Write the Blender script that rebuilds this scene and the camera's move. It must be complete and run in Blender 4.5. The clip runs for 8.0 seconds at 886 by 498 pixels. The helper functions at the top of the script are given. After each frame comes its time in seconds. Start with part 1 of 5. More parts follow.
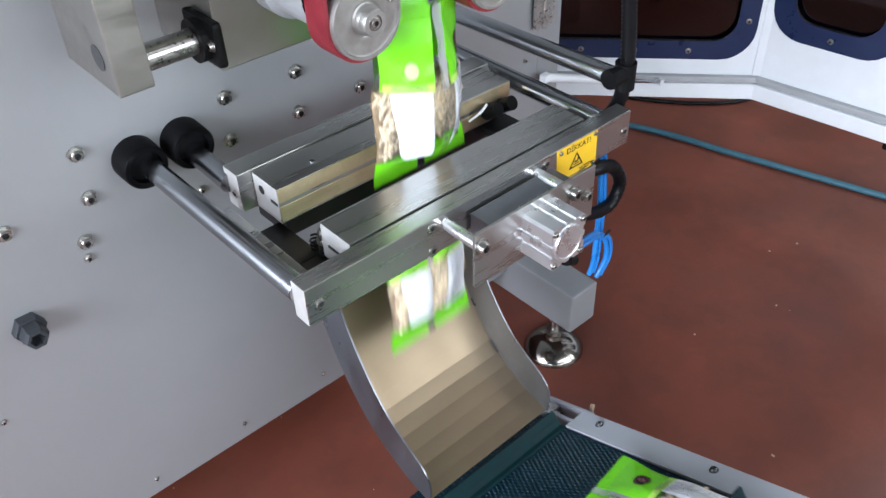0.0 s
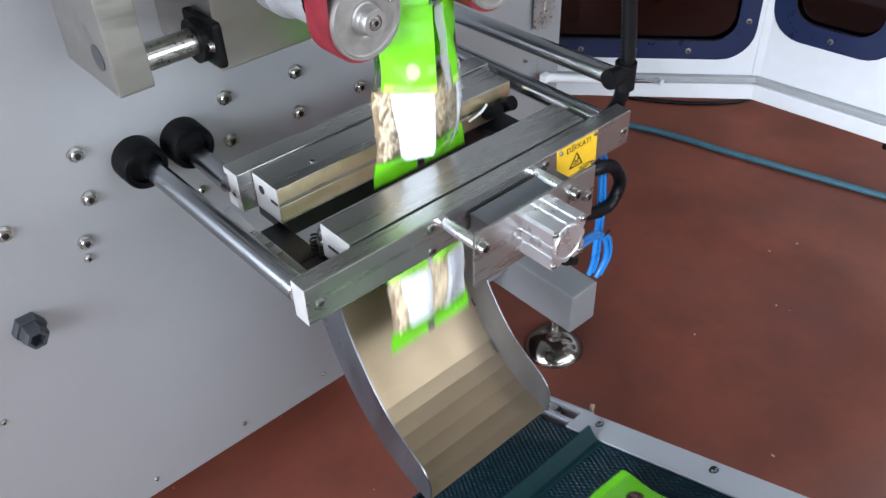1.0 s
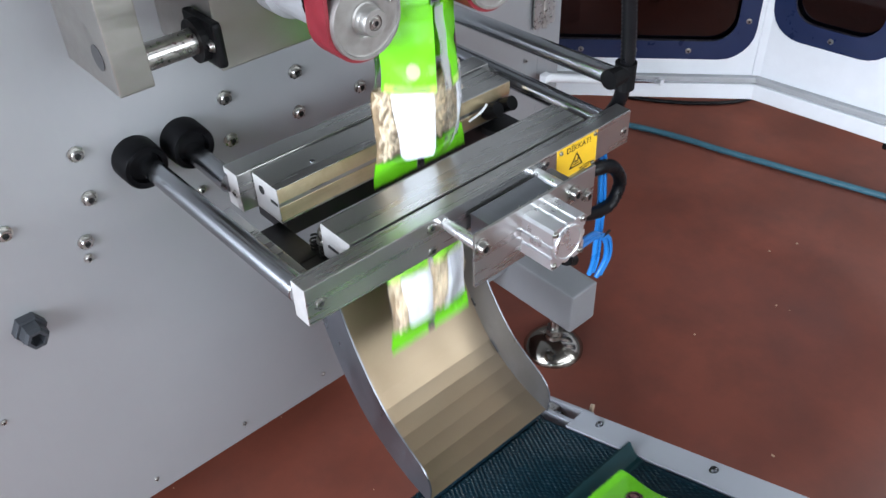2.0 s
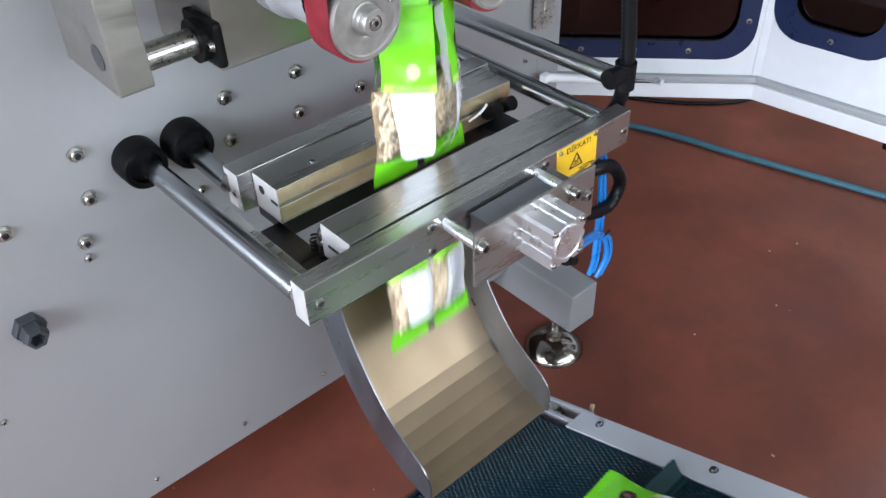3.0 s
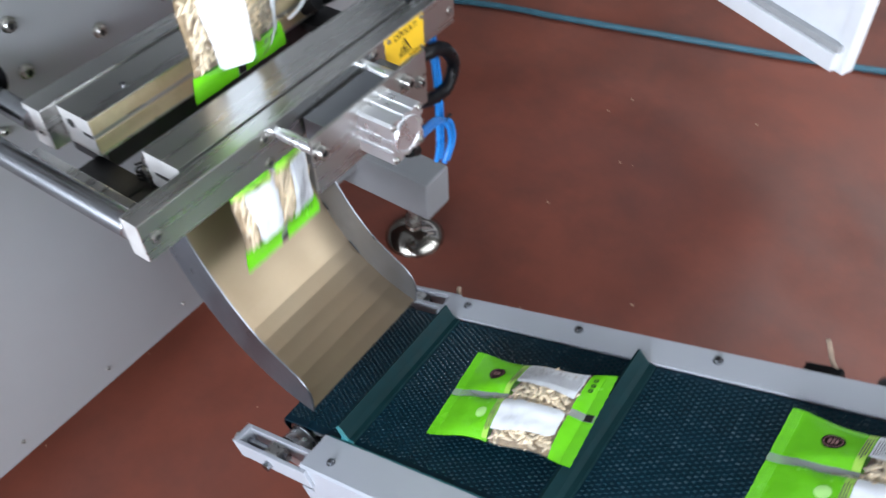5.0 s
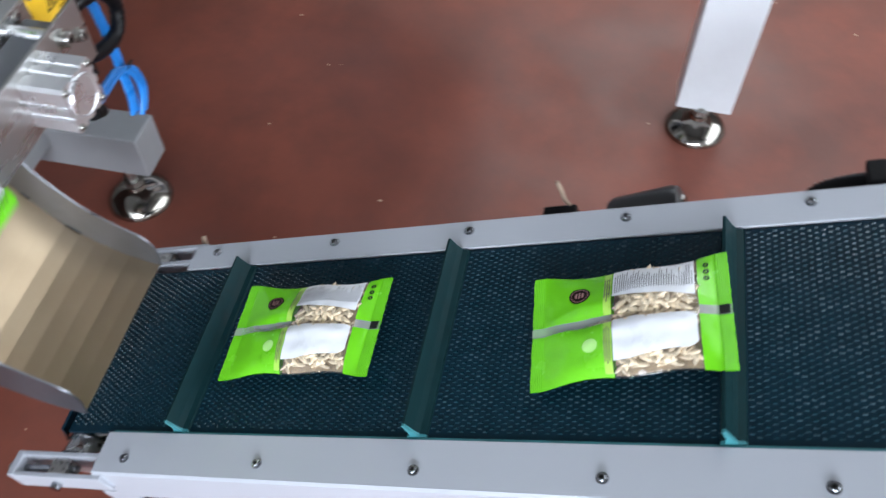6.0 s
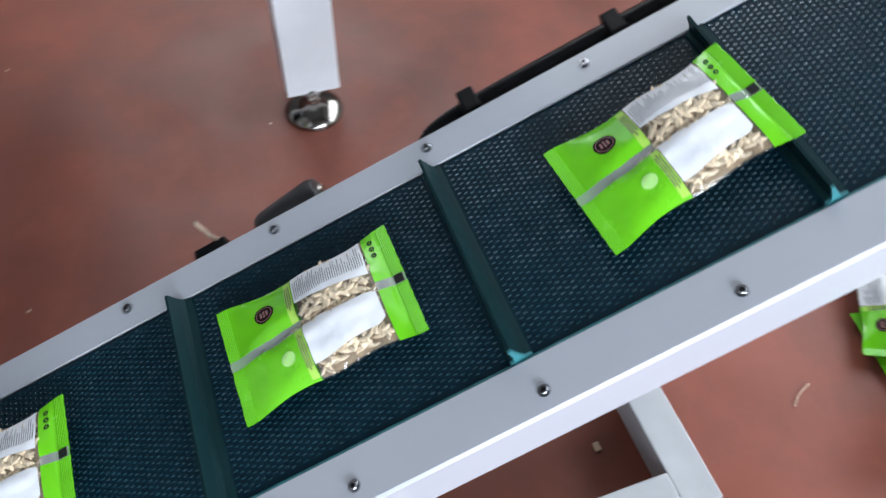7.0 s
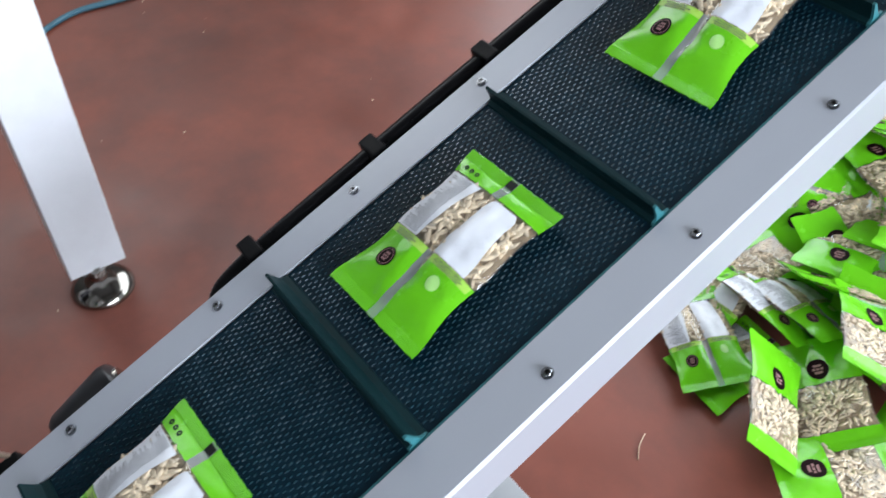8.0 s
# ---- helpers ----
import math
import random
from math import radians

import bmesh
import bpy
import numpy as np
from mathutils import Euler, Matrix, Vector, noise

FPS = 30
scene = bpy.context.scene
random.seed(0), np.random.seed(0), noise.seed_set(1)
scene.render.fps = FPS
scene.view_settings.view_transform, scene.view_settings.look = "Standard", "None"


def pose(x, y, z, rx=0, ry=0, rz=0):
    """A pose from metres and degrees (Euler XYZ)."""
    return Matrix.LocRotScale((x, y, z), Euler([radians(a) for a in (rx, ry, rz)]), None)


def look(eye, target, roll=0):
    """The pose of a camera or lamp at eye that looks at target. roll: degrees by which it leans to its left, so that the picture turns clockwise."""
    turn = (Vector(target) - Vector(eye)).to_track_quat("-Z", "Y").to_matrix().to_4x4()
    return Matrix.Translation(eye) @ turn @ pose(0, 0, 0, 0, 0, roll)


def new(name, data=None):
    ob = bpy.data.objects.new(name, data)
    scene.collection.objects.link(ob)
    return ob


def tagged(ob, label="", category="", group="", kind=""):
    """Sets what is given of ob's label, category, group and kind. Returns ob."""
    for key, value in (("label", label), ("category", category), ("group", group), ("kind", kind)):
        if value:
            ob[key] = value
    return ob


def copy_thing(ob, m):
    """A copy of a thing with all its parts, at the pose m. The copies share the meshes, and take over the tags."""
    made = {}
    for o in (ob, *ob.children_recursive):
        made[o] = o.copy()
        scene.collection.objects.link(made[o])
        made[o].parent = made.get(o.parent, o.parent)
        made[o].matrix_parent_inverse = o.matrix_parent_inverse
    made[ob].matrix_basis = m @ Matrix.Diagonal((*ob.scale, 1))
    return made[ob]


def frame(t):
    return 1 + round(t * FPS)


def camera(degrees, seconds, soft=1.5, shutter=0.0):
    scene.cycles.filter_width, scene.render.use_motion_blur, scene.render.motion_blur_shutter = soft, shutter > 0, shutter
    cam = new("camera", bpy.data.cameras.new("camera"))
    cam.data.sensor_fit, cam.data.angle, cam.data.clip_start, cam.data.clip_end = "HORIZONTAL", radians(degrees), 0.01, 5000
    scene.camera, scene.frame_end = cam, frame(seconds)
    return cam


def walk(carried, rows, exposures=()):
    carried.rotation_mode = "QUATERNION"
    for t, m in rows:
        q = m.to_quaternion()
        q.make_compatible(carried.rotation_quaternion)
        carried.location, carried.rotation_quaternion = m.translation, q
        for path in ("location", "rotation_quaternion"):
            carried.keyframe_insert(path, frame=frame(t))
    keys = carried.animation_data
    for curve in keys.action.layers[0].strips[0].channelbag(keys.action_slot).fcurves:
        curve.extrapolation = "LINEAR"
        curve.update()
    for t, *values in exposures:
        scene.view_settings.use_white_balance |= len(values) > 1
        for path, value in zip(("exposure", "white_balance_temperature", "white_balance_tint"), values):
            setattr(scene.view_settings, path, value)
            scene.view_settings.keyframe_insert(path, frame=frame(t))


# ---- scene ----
cam = camera(56.2, 8.0, shutter=0.35)
PATH = [
    (0, (-0.182, -0.758, 1.015), (0.831, 0.43, -0.236), -2.2),
    (1, (-0.182, -0.758, 1.015), (0.831, 0.43, -0.236), -2.2),
    (1.5, (-0.182, -0.758, 1.015), (0.831, 0.43, -0.236), -2.2),
    (3, (-0.182, -0.758, 1.015), (0.831, 0.43, -0.236), -2.2),
    (3.5, (-0.183, -0.757, 1.013), (0.836, 0.426, -0.237), -2.3),
    (4, (-0.18, -0.754, 1.015), (0.842, 0.404, -0.255), -2.4),
    (4.5, (-0.172, -0.758, 1.012), (0.892, 0.307, -0.305), -3.0),
    (4.7, (-0.168, -0.756, 1.009), (0.923, 0.226, -0.35), -2.6),
    (4.9, (-0.161, -0.755, 1.008), (0.934, 0.127, -0.414), -2.5),
    (5, (-0.159, -0.756, 1.008), (0.937, 0.075, -0.444), -2.6),
    (5.2, (-0.153, -0.752, 1.008), (0.953, -0.042, -0.499), -2.3),
    (6.3, (-0.13, -0.774, 0.996), (1.059, -0.721, -0.612), 0.2),
    (6.5, (-0.124, -0.783, 0.996), (1.059, -0.873, -0.615), 0.6),
    (7, (-0.112, -0.81, 0.997), (1.003, -1.254, -0.604), 2.0),
    (7.5, (-0.115, -0.826, 1.003), (0.985, -1.526, -0.513), 2.1),
    (8, (-0.117, -0.844, 1.008), (0.984, -1.735, -0.404), 1.4),
]
walk(cam, [(t, look(eye, target, roll)) for t, eye, target, roll in PATH], exposures=[(0, -0.30), (4.5, -0.30), (5.2, -0.28), (6.5, -0.30), (7.2, -0.50), (8, -0.64)])


# ---- light ----
def make_world():
    w = bpy.data.worlds.new("sky")
    w.use_nodes = True
    nt = w.node_tree
    sky = nt.nodes.new("ShaderNodeTexSky")
    sky.sky_type = 'NISHITA'
    sky.sun_disc = False
    sky.sun_elevation = radians(42)
    sky.sun_rotation = radians(250)
    nt.links.new(sky.outputs[0], nt.nodes["Background"].inputs[0])
    nt.nodes["Background"].inputs[1].default_value = 0.12
    scene.world = w


def window_light(name, eye, target, sx, sy, power, colour=(1, 1, 1)):
    """Daylight of one window opening."""
    d = bpy.data.lights.new(name, 'AREA')
    d.shape = 'RECTANGLE'
    d.size, d.size_y, d.energy, d.color = sx, sy, power, colour
    ob = new(name, d)
    ob.matrix_world = look(eye, target)
    return ob


make_world()
sun = new("sun", bpy.data.lights.new("sun", 'SUN'))
sun.data.energy, sun.data.angle, sun.data.color = 2.0, radians(0.5), (1.0, 0.95, 0.88)
sun.matrix_world = look((-6, 2, 6), (0, 0, 0))
window_light("window_light_west", (-3.42, -1.6, 1.75), (0, -1.6, 1.75), 3.8, 2.0, 540, (0.80, 0.88, 1.0))
window_light("window_light_south", (0.9, -3.72, 1.75), (0.9, 0, 1.55), 4.6, 2.0, 230, (0.86, 0.93, 1.0))
window_light("window_light_east", (5.92, -1.6, 4.8), (0.6, -0.9, 0.2), 3.0, 2.8, 215, (0.95, 0.98, 1.0))
window_light("skylight_light", (4.0, -1.9, 6.92), (4.0, -1.9, 0), 2.0, 2.2, 35, (0.95, 0.98, 1.0))


# ---- materials ----
def mat(name, colour, rough=0.5, metal=0.0, vary=0.12, scale=8.0, bump=0.0, bump_scale=60.0, stretch=(1, 1, 1),
        dark=None, dark_scale=3.0, spec=0.5, island=0.0, objrand=0.0, coat=0.0, rough_vary=0.1):
    m = bpy.data.materials.new(name)
    m.use_nodes = True
    nt = m.node_tree
    N, L = nt.nodes, nt.links
    b = N["Principled BSDF"]
    b.inputs["Roughness"].default_value = rough
    b.inputs["Metallic"].default_value = metal
    b.inputs["Specular IOR Level"].default_value = spec
    b.inputs["Coat Weight"].default_value = coat
    b.inputs["Coat Roughness"].default_value = 0.15
    tc = N.new("ShaderNodeTexCoord")
    mp = N.new("ShaderNodeMapping")
    mp.inputs["Scale"].default_value = stretch
    L.new(tc.outputs["Object"], mp.inputs[0])
    fine = N.new("ShaderNodeTexNoise")
    fine.inputs["Scale"].default_value = scale
    fine.inputs["Detail"].default_value = 6
    L.new(mp.outputs[0], fine.inputs["Vector"])
    ramp = N.new("ShaderNodeMapRange")
    ramp.inputs["From Min"].default_value, ramp.inputs["From Max"].default_value = 0.3, 0.7
    ramp.inputs["To Min"].default_value, ramp.inputs["To Max"].default_value = 1 - vary, 1 + vary
    L.new(fine.outputs["Fac"], ramp.inputs["Value"])
    hsv = N.new("ShaderNodeHueSaturation")
    hsv.inputs["Color"].default_value = (*colour, 1)
    value = ramp.outputs[0]
    if island or objrand:
        src = N.new("ShaderNodeNewGeometry").outputs["Random Per Island"] if island else N.new("ShaderNodeObjectInfo").outputs["Random"]
        amt = island or objrand
        r2 = N.new("ShaderNodeMapRange")
        r2.inputs["To Min"].default_value, r2.inputs["To Max"].default_value = 1 - amt, 1 + amt
        L.new(src, r2.inputs["Value"])
        mul = N.new("ShaderNodeMath")
        mul.operation = 'MULTIPLY'
        L.new(value, mul.inputs[0])
        L.new(r2.outputs[0], mul.inputs[1])
        value = mul.outputs[0]
    L.new(value, hsv.inputs["Value"])
    out = hsv.outputs[0]
    if dark:
        big = N.new("ShaderNodeTexNoise")
        big.inputs["Scale"].default_value = dark_scale
        big.inputs["Detail"].default_value = 8
        big.inputs["Roughness"].default_value = 0.65
        L.new(tc.outputs["Object"], big.inputs["Vector"])
        r3 = N.new("ShaderNodeMapRange")
        r3.inputs["From Min"].default_value, r3.inputs["From Max"].default_value = 0.42, 0.68
        L.new(big.outputs["Fac"], r3.inputs["Value"])
        mix = N.new("ShaderNodeMix")
        mix.data_type = 'RGBA'
        L.new(r3.outputs[0], mix.inputs["Factor"])
        L.new(out, mix.inputs["A"])
        mix.inputs["B"].default_value = (*dark, 1)
        out = mix.outputs["Result"]
    L.new(out, b.inputs["Base Color"])
    rr = N.new("ShaderNodeMapRange")
    rr.inputs["From Min"].default_value, rr.inputs["From Max"].default_value = 0.3, 0.7
    rr.inputs["To Min"].default_value, rr.inputs["To Max"].default_value = max(0.02, rough - rough_vary), min(1, rough + rough_vary)
    L.new(fine.outputs["Fac"], rr.inputs["Value"])
    L.new(rr.outputs[0], b.inputs["Roughness"])
    if bump:
        bn = N.new("ShaderNodeTexNoise")
        bn.inputs["Scale"].default_value = bump_scale
        bn.inputs["Detail"].default_value = 4
        L.new(mp.outputs[0], bn.inputs["Vector"])
        bp = N.new("ShaderNodeBump")
        bp.inputs["Strength"].default_value = bump
        bp.inputs["Distance"].default_value = 0.002
        L.new(bn.outputs["Fac"], bp.inputs["Height"])
        L.new(bp.outputs[0], b.inputs["Normal"])
    return m


def clear_mat(name, tint, gloss=0.12, rough=0.08, haze=0.0, crumple=0.0):
    """Thin clear plastic: see-through with a gloss."""
    m = bpy.data.materials.new(name)
    m.use_nodes = True
    nt = m.node_tree
    N, L = nt.nodes, nt.links
    N.remove(N["Principled BSDF"])
    tr = N.new("ShaderNodeBsdfTransparent")
    tr.inputs[0].default_value = (*tint, 1)
    df = N.new("ShaderNodeBsdfDiffuse")
    df.inputs[0].default_value = (0.75, 0.77, 0.78, 1)
    gl = N.new("ShaderNodeBsdfGlossy")
    gl.inputs["Roughness"].default_value = rough
    if crumple:
        tc = N.new("ShaderNodeTexCoord")
        nz = N.new("ShaderNodeTexNoise")
        nz.inputs["Scale"].default_value = 38
        nz.inputs["Detail"].default_value = 3
        L.new(tc.outputs["Object"], nz.inputs["Vector"])
        bp = N.new("ShaderNodeBump")
        bp.inputs["Strength"].default_value = crumple
        bp.inputs["Distance"].default_value = 0.004
        L.new(nz.outputs["Fac"], bp.inputs["Height"])
        L.new(bp.outputs[0], gl.inputs["Normal"])
    m0, m1 = N.new("ShaderNodeMixShader"), N.new("ShaderNodeMixShader")
    m0.inputs[0].default_value = haze
    L.new(tr.outputs[0], m0.inputs[1])
    L.new(df.outputs[0], m0.inputs[2])
    fr = N.new("ShaderNodeLayerWeight")
    fr.inputs["Blend"].default_value = 0.5
    power = N.new("ShaderNodeMath")
    power.operation = 'POWER'
    power.inputs[1].default_value = 4.0
    L.new(fr.outputs["Facing"], power.inputs[0])
    add = N.new("ShaderNodeMath")
    add.operation = 'MULTIPLY_ADD'
    add.inputs[1].default_value, add.inputs[2].default_value = 0.6, 0.035 + gloss * 0.2
    L.new(power.outputs[0], add.inputs[0])
    L.new(add.outputs[0], m1.inputs[0])
    L.new(m0.outputs[0], m1.inputs[1])
    L.new(gl.outputs[0], m1.inputs[2])
    L.new(m1.outputs[0], N["Material Output"].inputs[0])
    return m


M = dict(
    panel=mat("brushed_panel", (0.31, 0.315, 0.325), 0.40, 0.40, 0.015, 160, 0.015, 300, (1, 1, 0.3), (0.285, 0.29, 0.30), 2.2, rough_vary=0.05),
    steel=mat("machined_steel", (0.46, 0.46, 0.448), 0.29, 0.95, 0.02, 90, 0.01, 260, (0.05, 1, 1), (0.44, 0.44, 0.425), 6, rough_vary=0.05),
    # rough end faces; base lighter than the steel to hold the side light
    sawn=mat("lit_sawn_steel_end", (0.62, 0.61, 0.60), 0.55, 0.55, 0.05, 120, 0.06, 400, (1, 1, 1), (0.52, 0.51, 0.50), 20),
    alu=mat("aluminium_block", (0.31, 0.30, 0.28), 0.40, 0.9, 0.08, 60, 0.06, 220, (0.2, 1, 1), (0.28, 0.27, 0.25), 8),
    brightalu=mat("anodised_aluminium", (0.72, 0.73, 0.75), 0.30, 0.9, 0.05, 40, 0.03, 200),
    wheel=mat("turned_aluminium", (0.33, 0.32, 0.305), 0.46, 0.8, 0.10, 120, 0.05, 300, rough_vary=0.06),
    chrome=mat("polished_shaft", (0.34, 0.35, 0.37), 0.24, 1.0, 0.02, 8, 0.0, rough_vary=0.01),
    cast=mat("polished_cast_steel", (0.30, 0.28, 0.25), 0.14, 1.0, 0.06, 30, 0.02, 60, rough_vary=0.04),
    bolt=mat("bolt_steel", (0.42, 0.41, 0.39), 0.32, 1.0, 0.15, 200, 0.05, 300),
    gland=mat("dark_grey_plastic", (0.030, 0.033, 0.038), 0.45, spec=0.3),
    motor=mat("dark_grey_enamel", (0.040, 0.040, 0.042), 0.35, 0.2),
    socket=mat("dark_socket", (0.018, 0.018, 0.018), 0.6, 0.2),
    chute=mat("worn_sheet_steel", (0.29, 0.228, 0.155), 0.44, 0.92, 0.06, 12, 0.03, 120, (1, 1, 0.3), (0.27, 0.20, 0.13), 4, rough_vary=0.08),
    sheet=mat("sheet_steel_edge", (0.22, 0.23, 0.26), 0.36, 0.9, 0.10, 30, 0.08, 120, (1, 1, 0.3), (0.19, 0.20, 0.22), 11),
    brass=mat("scorched_jaw_face", (0.74, 0.63, 0.42), 0.40, 0.85, 0.15, 70, 0.1, 150, (0.1, 1, 1), (0.55, 0.43, 0.24), 12),
    blackm=mat("blackened_steel", (0.025, 0.025, 0.027), 0.42, 0.6, 0.25, 40, 0.05, 200),
    rubber=mat("black_rubber", (0.004, 0.004, 0.0045), 0.5, 0.0, 0.2, 60, 0.1, 200, spec=0.12),
    bushing=mat("black_plastic_bush", (0.003, 0.003, 0.0035), 0.5, 0.0, 0.2, 60, 0.05, 200, spec=0.08),
    hose=mat("black_hose", (0.005, 0.005, 0.006), 0.36, 0.0, 0.2, 60, spec=0.18),
    red=mat("red_belt_rubber", (0.17, 0.009, 0.017), 0.55, 0.0, 0.12, 50, 0.1, 200),
    bluetube=mat("blue_air_tube", (0.012, 0.155, 0.47), 0.35, 0.0, 0.1, 50),
    tealhose=mat("teal_air_hose", (0.032, 0.115, 0.16), 0.5, 0.0, 0.15, 40),
    yellow=mat("yellow_sticker", (0.78, 0.47, 0.02), 0.5, 0.0, 0.06, 60),
    ink=mat("black_ink", (0.012, 0.012, 0.012), 0.6, spec=0.2),
    white=mat("white_powder_coat", (0.78, 0.80, 0.83), 0.38, 0.0, 0.03, 30, 0.06, 700, (1, 1, 1), (0.72, 0.74, 0.77), 3),
    navy=mat("navy_frame", (0.011, 0.021, 0.066), 0.34, 0.0, 0.08, 30, 0.03, 300),
    greypaint=mat("grey_powder_coat", (0.40, 0.41, 0.42), 0.40, 0.1, 0.05, 30, 0.10, 600, (1, 1, 1), (0.36, 0.37, 0.38), 4),
    legpaint=mat("mid_grey_powder_coat", (0.27, 0.275, 0.285), 0.42, 0.05, 0.05, 30, 0.10, 600, (1, 1, 1), (0.24, 0.245, 0.255), 4),
    rail=mat("grey_enamel_rail", (0.40, 0.42, 0.46), 0.32, 0.05, 0.02, 6, 0.03, 500, rough_vary=0.03),
    belt=mat("teal_belt_rubber", (0.0030, 0.021, 0.036), 0.50, 0.0, 0.15, 60, 0.05, 200, (1, 1, 1), (0.0020, 0.013, 0.022), 6, spec=0.12),
    stud=mat("teal_belt_stud", (0.005, 0.030, 0.042), 0.24, 0.0, 0.1, 60, spec=0.6),
    cleat=mat("teal_cleat_rubber", (0.0036, 0.021, 0.024), 0.5, 0.0, 0.15, 60, 0.05, 200, spec=0.12),
    cut=mat("cut_belt_edge", (0.03, 0.17, 0.19), 0.5, 0.0, 0.2, 60),
    floor=mat("red_brown_floor_paint", (0.205, 0.058, 0.037), 0.44, 0.0, 0.18, 5, 0.05, 90, (1, 1, 1), (0.110, 0.040, 0.030), 2.1, rough_vary=0.12, spec=0.38),
    pin=mat("dull_bent_pin", (0.30, 0.22, 0.16), 0.5, 0.2, 0.2, 80),
    chip=mat("pale_debris", (0.55, 0.40, 0.28), 0.7, 0.0, 0.2, 60),
    wall=mat("hall_plaster", (0.22, 0.22, 0.22), 0.8, 0.0, 0.05, 3),
    ceil=mat("hall_roof_sheet", (0.14, 0.145, 0.15), 0.6, 0.0, 0.05, 3),
    green=mat("lime_printed_film", (0.145, 0.57, 0.012), 0.22, 0.0, 0.07, 30, 0.8, 22, rough_vary=0.08, spec=0.6),
    label=mat("white_print", (0.76, 0.78, 0.82), 0.30, 0.0, 0.04, 40, 0.35, 30, rough_vary=0.08),
    paledot=mat("pale_green_print", (0.40, 0.72, 0.22), 0.35, 0.0, 0.05, 40),
    paleband=mat("pale_lime_print", (0.40, 0.68, 0.10), 0.3, 0.0, 0.05, 40, 0.3, 30),
    emblem=mat("maroon_print", (0.010, 0.002, 0.003), 0.6, 0.0, 0.2, 60, spec=0.1),
    emblemline=mat("pink_print", (0.30, 0.16, 0.16), 0.5, spec=0.2),
    greyink=mat("grey_print", (0.06, 0.06, 0.075), 0.5),
    seed=mat("pale_seeds", (0.70, 0.57, 0.40), 0.5, 0.0, 0.18, 160, 0.1, 300, island=0.32),
    # seed colour darkened by hand: the shade in the gaps between seeds
    shaded_seeds=mat("shaded_seed_bed", (0.33, 0.24, 0.145), 0.7, 0.0, 0.4, 90, 0.3, 160),
    clear=clear_mat("clear_film", (0.98, 0.98, 0.97), 0.10, 0.12, 0.03, 0.7),
    strip=clear_mat("frosted_film", (0.88, 0.92, 0.89), 0.12, 0.15, 0.30, 0.7),
    smoke=clear_mat("smoked_pane", (0.22, 0.20, 0.21), 0.12, 0.03, 0.0),
    glass=clear_mat("window_glass", (0.95, 0.97, 0.97), 0.1, 0.02, 0.0),
)


# ---- mesh helpers ----
def part(name, bm, material, parent=None, label="", smooth=None):
    """Links a bmesh as one mesh object under a thing."""
    me = bpy.data.meshes.new(name)
    if smooth is not None:
        for f in bm.faces:
            f.smooth = True
        for e in bm.edges:
            if len(e.link_faces) == 2 and e.calc_face_angle(0) > radians(smooth):
                e.smooth = False
    bm.to_mesh(me)
    bm.free()
    for x in material if isinstance(material, (list, tuple)) else [material]:
        me.materials.append(x)
    ob = new(name, me)
    if parent is not None:
        ob.parent = parent
    if label:
        ob["label"] = label
    return ob


def empty(name, m=None):
    ob = new(name)
    ob.empty_display_size = 0.05
    if m is not None:
        ob.matrix_basis = m
    return ob


def add_box(bm, lo, hi, bevel=0.0, m=None):
    r = bmesh.ops.create_cube(bm, size=1)
    c = [(a + b) / 2 for a, b in zip(lo, hi)]
    s = [abs(b - a) for a, b in zip(lo, hi)]
    bmesh.ops.scale(bm, vec=s, verts=r["verts"])
    bmesh.ops.translate(bm, vec=c, verts=r["verts"])
    if bevel:
        es = list({e for v in r["verts"] for e in v.link_edges})
        rb = bmesh.ops.bevel(bm, geom=es, offset=bevel, segments=2, affect='EDGES', profile=0.6)
        vs = list({v for f in rb["faces"] for v in f.verts} | {v for v in r["verts"] if v.is_valid})
    else:
        vs = r["verts"]
    if m is not None:
        bmesh.ops.transform(bm, matrix=m, verts=[v for v in vs if v.is_valid])
    return vs


def box(lo, hi, bevel=0.0, m=None):
    bm = bmesh.new()
    add_box(bm, lo, hi, bevel, m)
    return bm


def add_cyl(bm, a, b, r, r2=None, n=24, bevel=0.0):
    a, b = Vector(a), Vector(b)
    d = b - a
    m = Matrix.Translation((a + b) / 2) @ d.to_track_quat("Z", "Y").to_matrix().to_4x4()
    g = bmesh.ops.create_cone(bm, cap_ends=True, segments=n, radius1=r, radius2=r if r2 is None else r2, depth=d.length, matrix=m)
    if bevel:
        es = [e for e in {e for v in g["verts"] for e in v.link_edges} if any(len(f.verts) > 4 for f in e.link_faces)]
        bmesh.ops.bevel(bm, geom=es, offset=bevel, segments=2, affect='EDGES', profile=0.5)
    return g["verts"]


def cyl(a, b, r, r2=None, n=24, bevel=0.0):
    bm = bmesh.new()
    add_cyl(bm, a, b, r, r2, n, bevel)
    return bm


def lathe(profile, n=32, m=None):
    """A turned body: (radius, height) pairs round z."""
    bm = bmesh.new()
    rings = []
    for r, z in profile:
        rings.append([bm.verts.new((r * math.cos(2 * math.pi * i / n), r * math.sin(2 * math.pi * i / n), z)) for i in range(n)] if r > 1e-6 else [bm.verts.new((0, 0, z))])
    for a, b in zip(rings, rings[1:]):
        for i in range(n):
            q = [a[i % len(a)], a[(i + 1) % len(a)], b[(i + 1) % len(b)], b[i % len(b)]]
            q = list(dict.fromkeys(q))
            if len(q) > 2:
                bm.faces.new(q)
    bmesh.ops.recalc_face_normals(bm, faces=bm.faces)
    if m is not None:
        bmesh.ops.transform(bm, matrix=m, verts=bm.verts)
    return bm


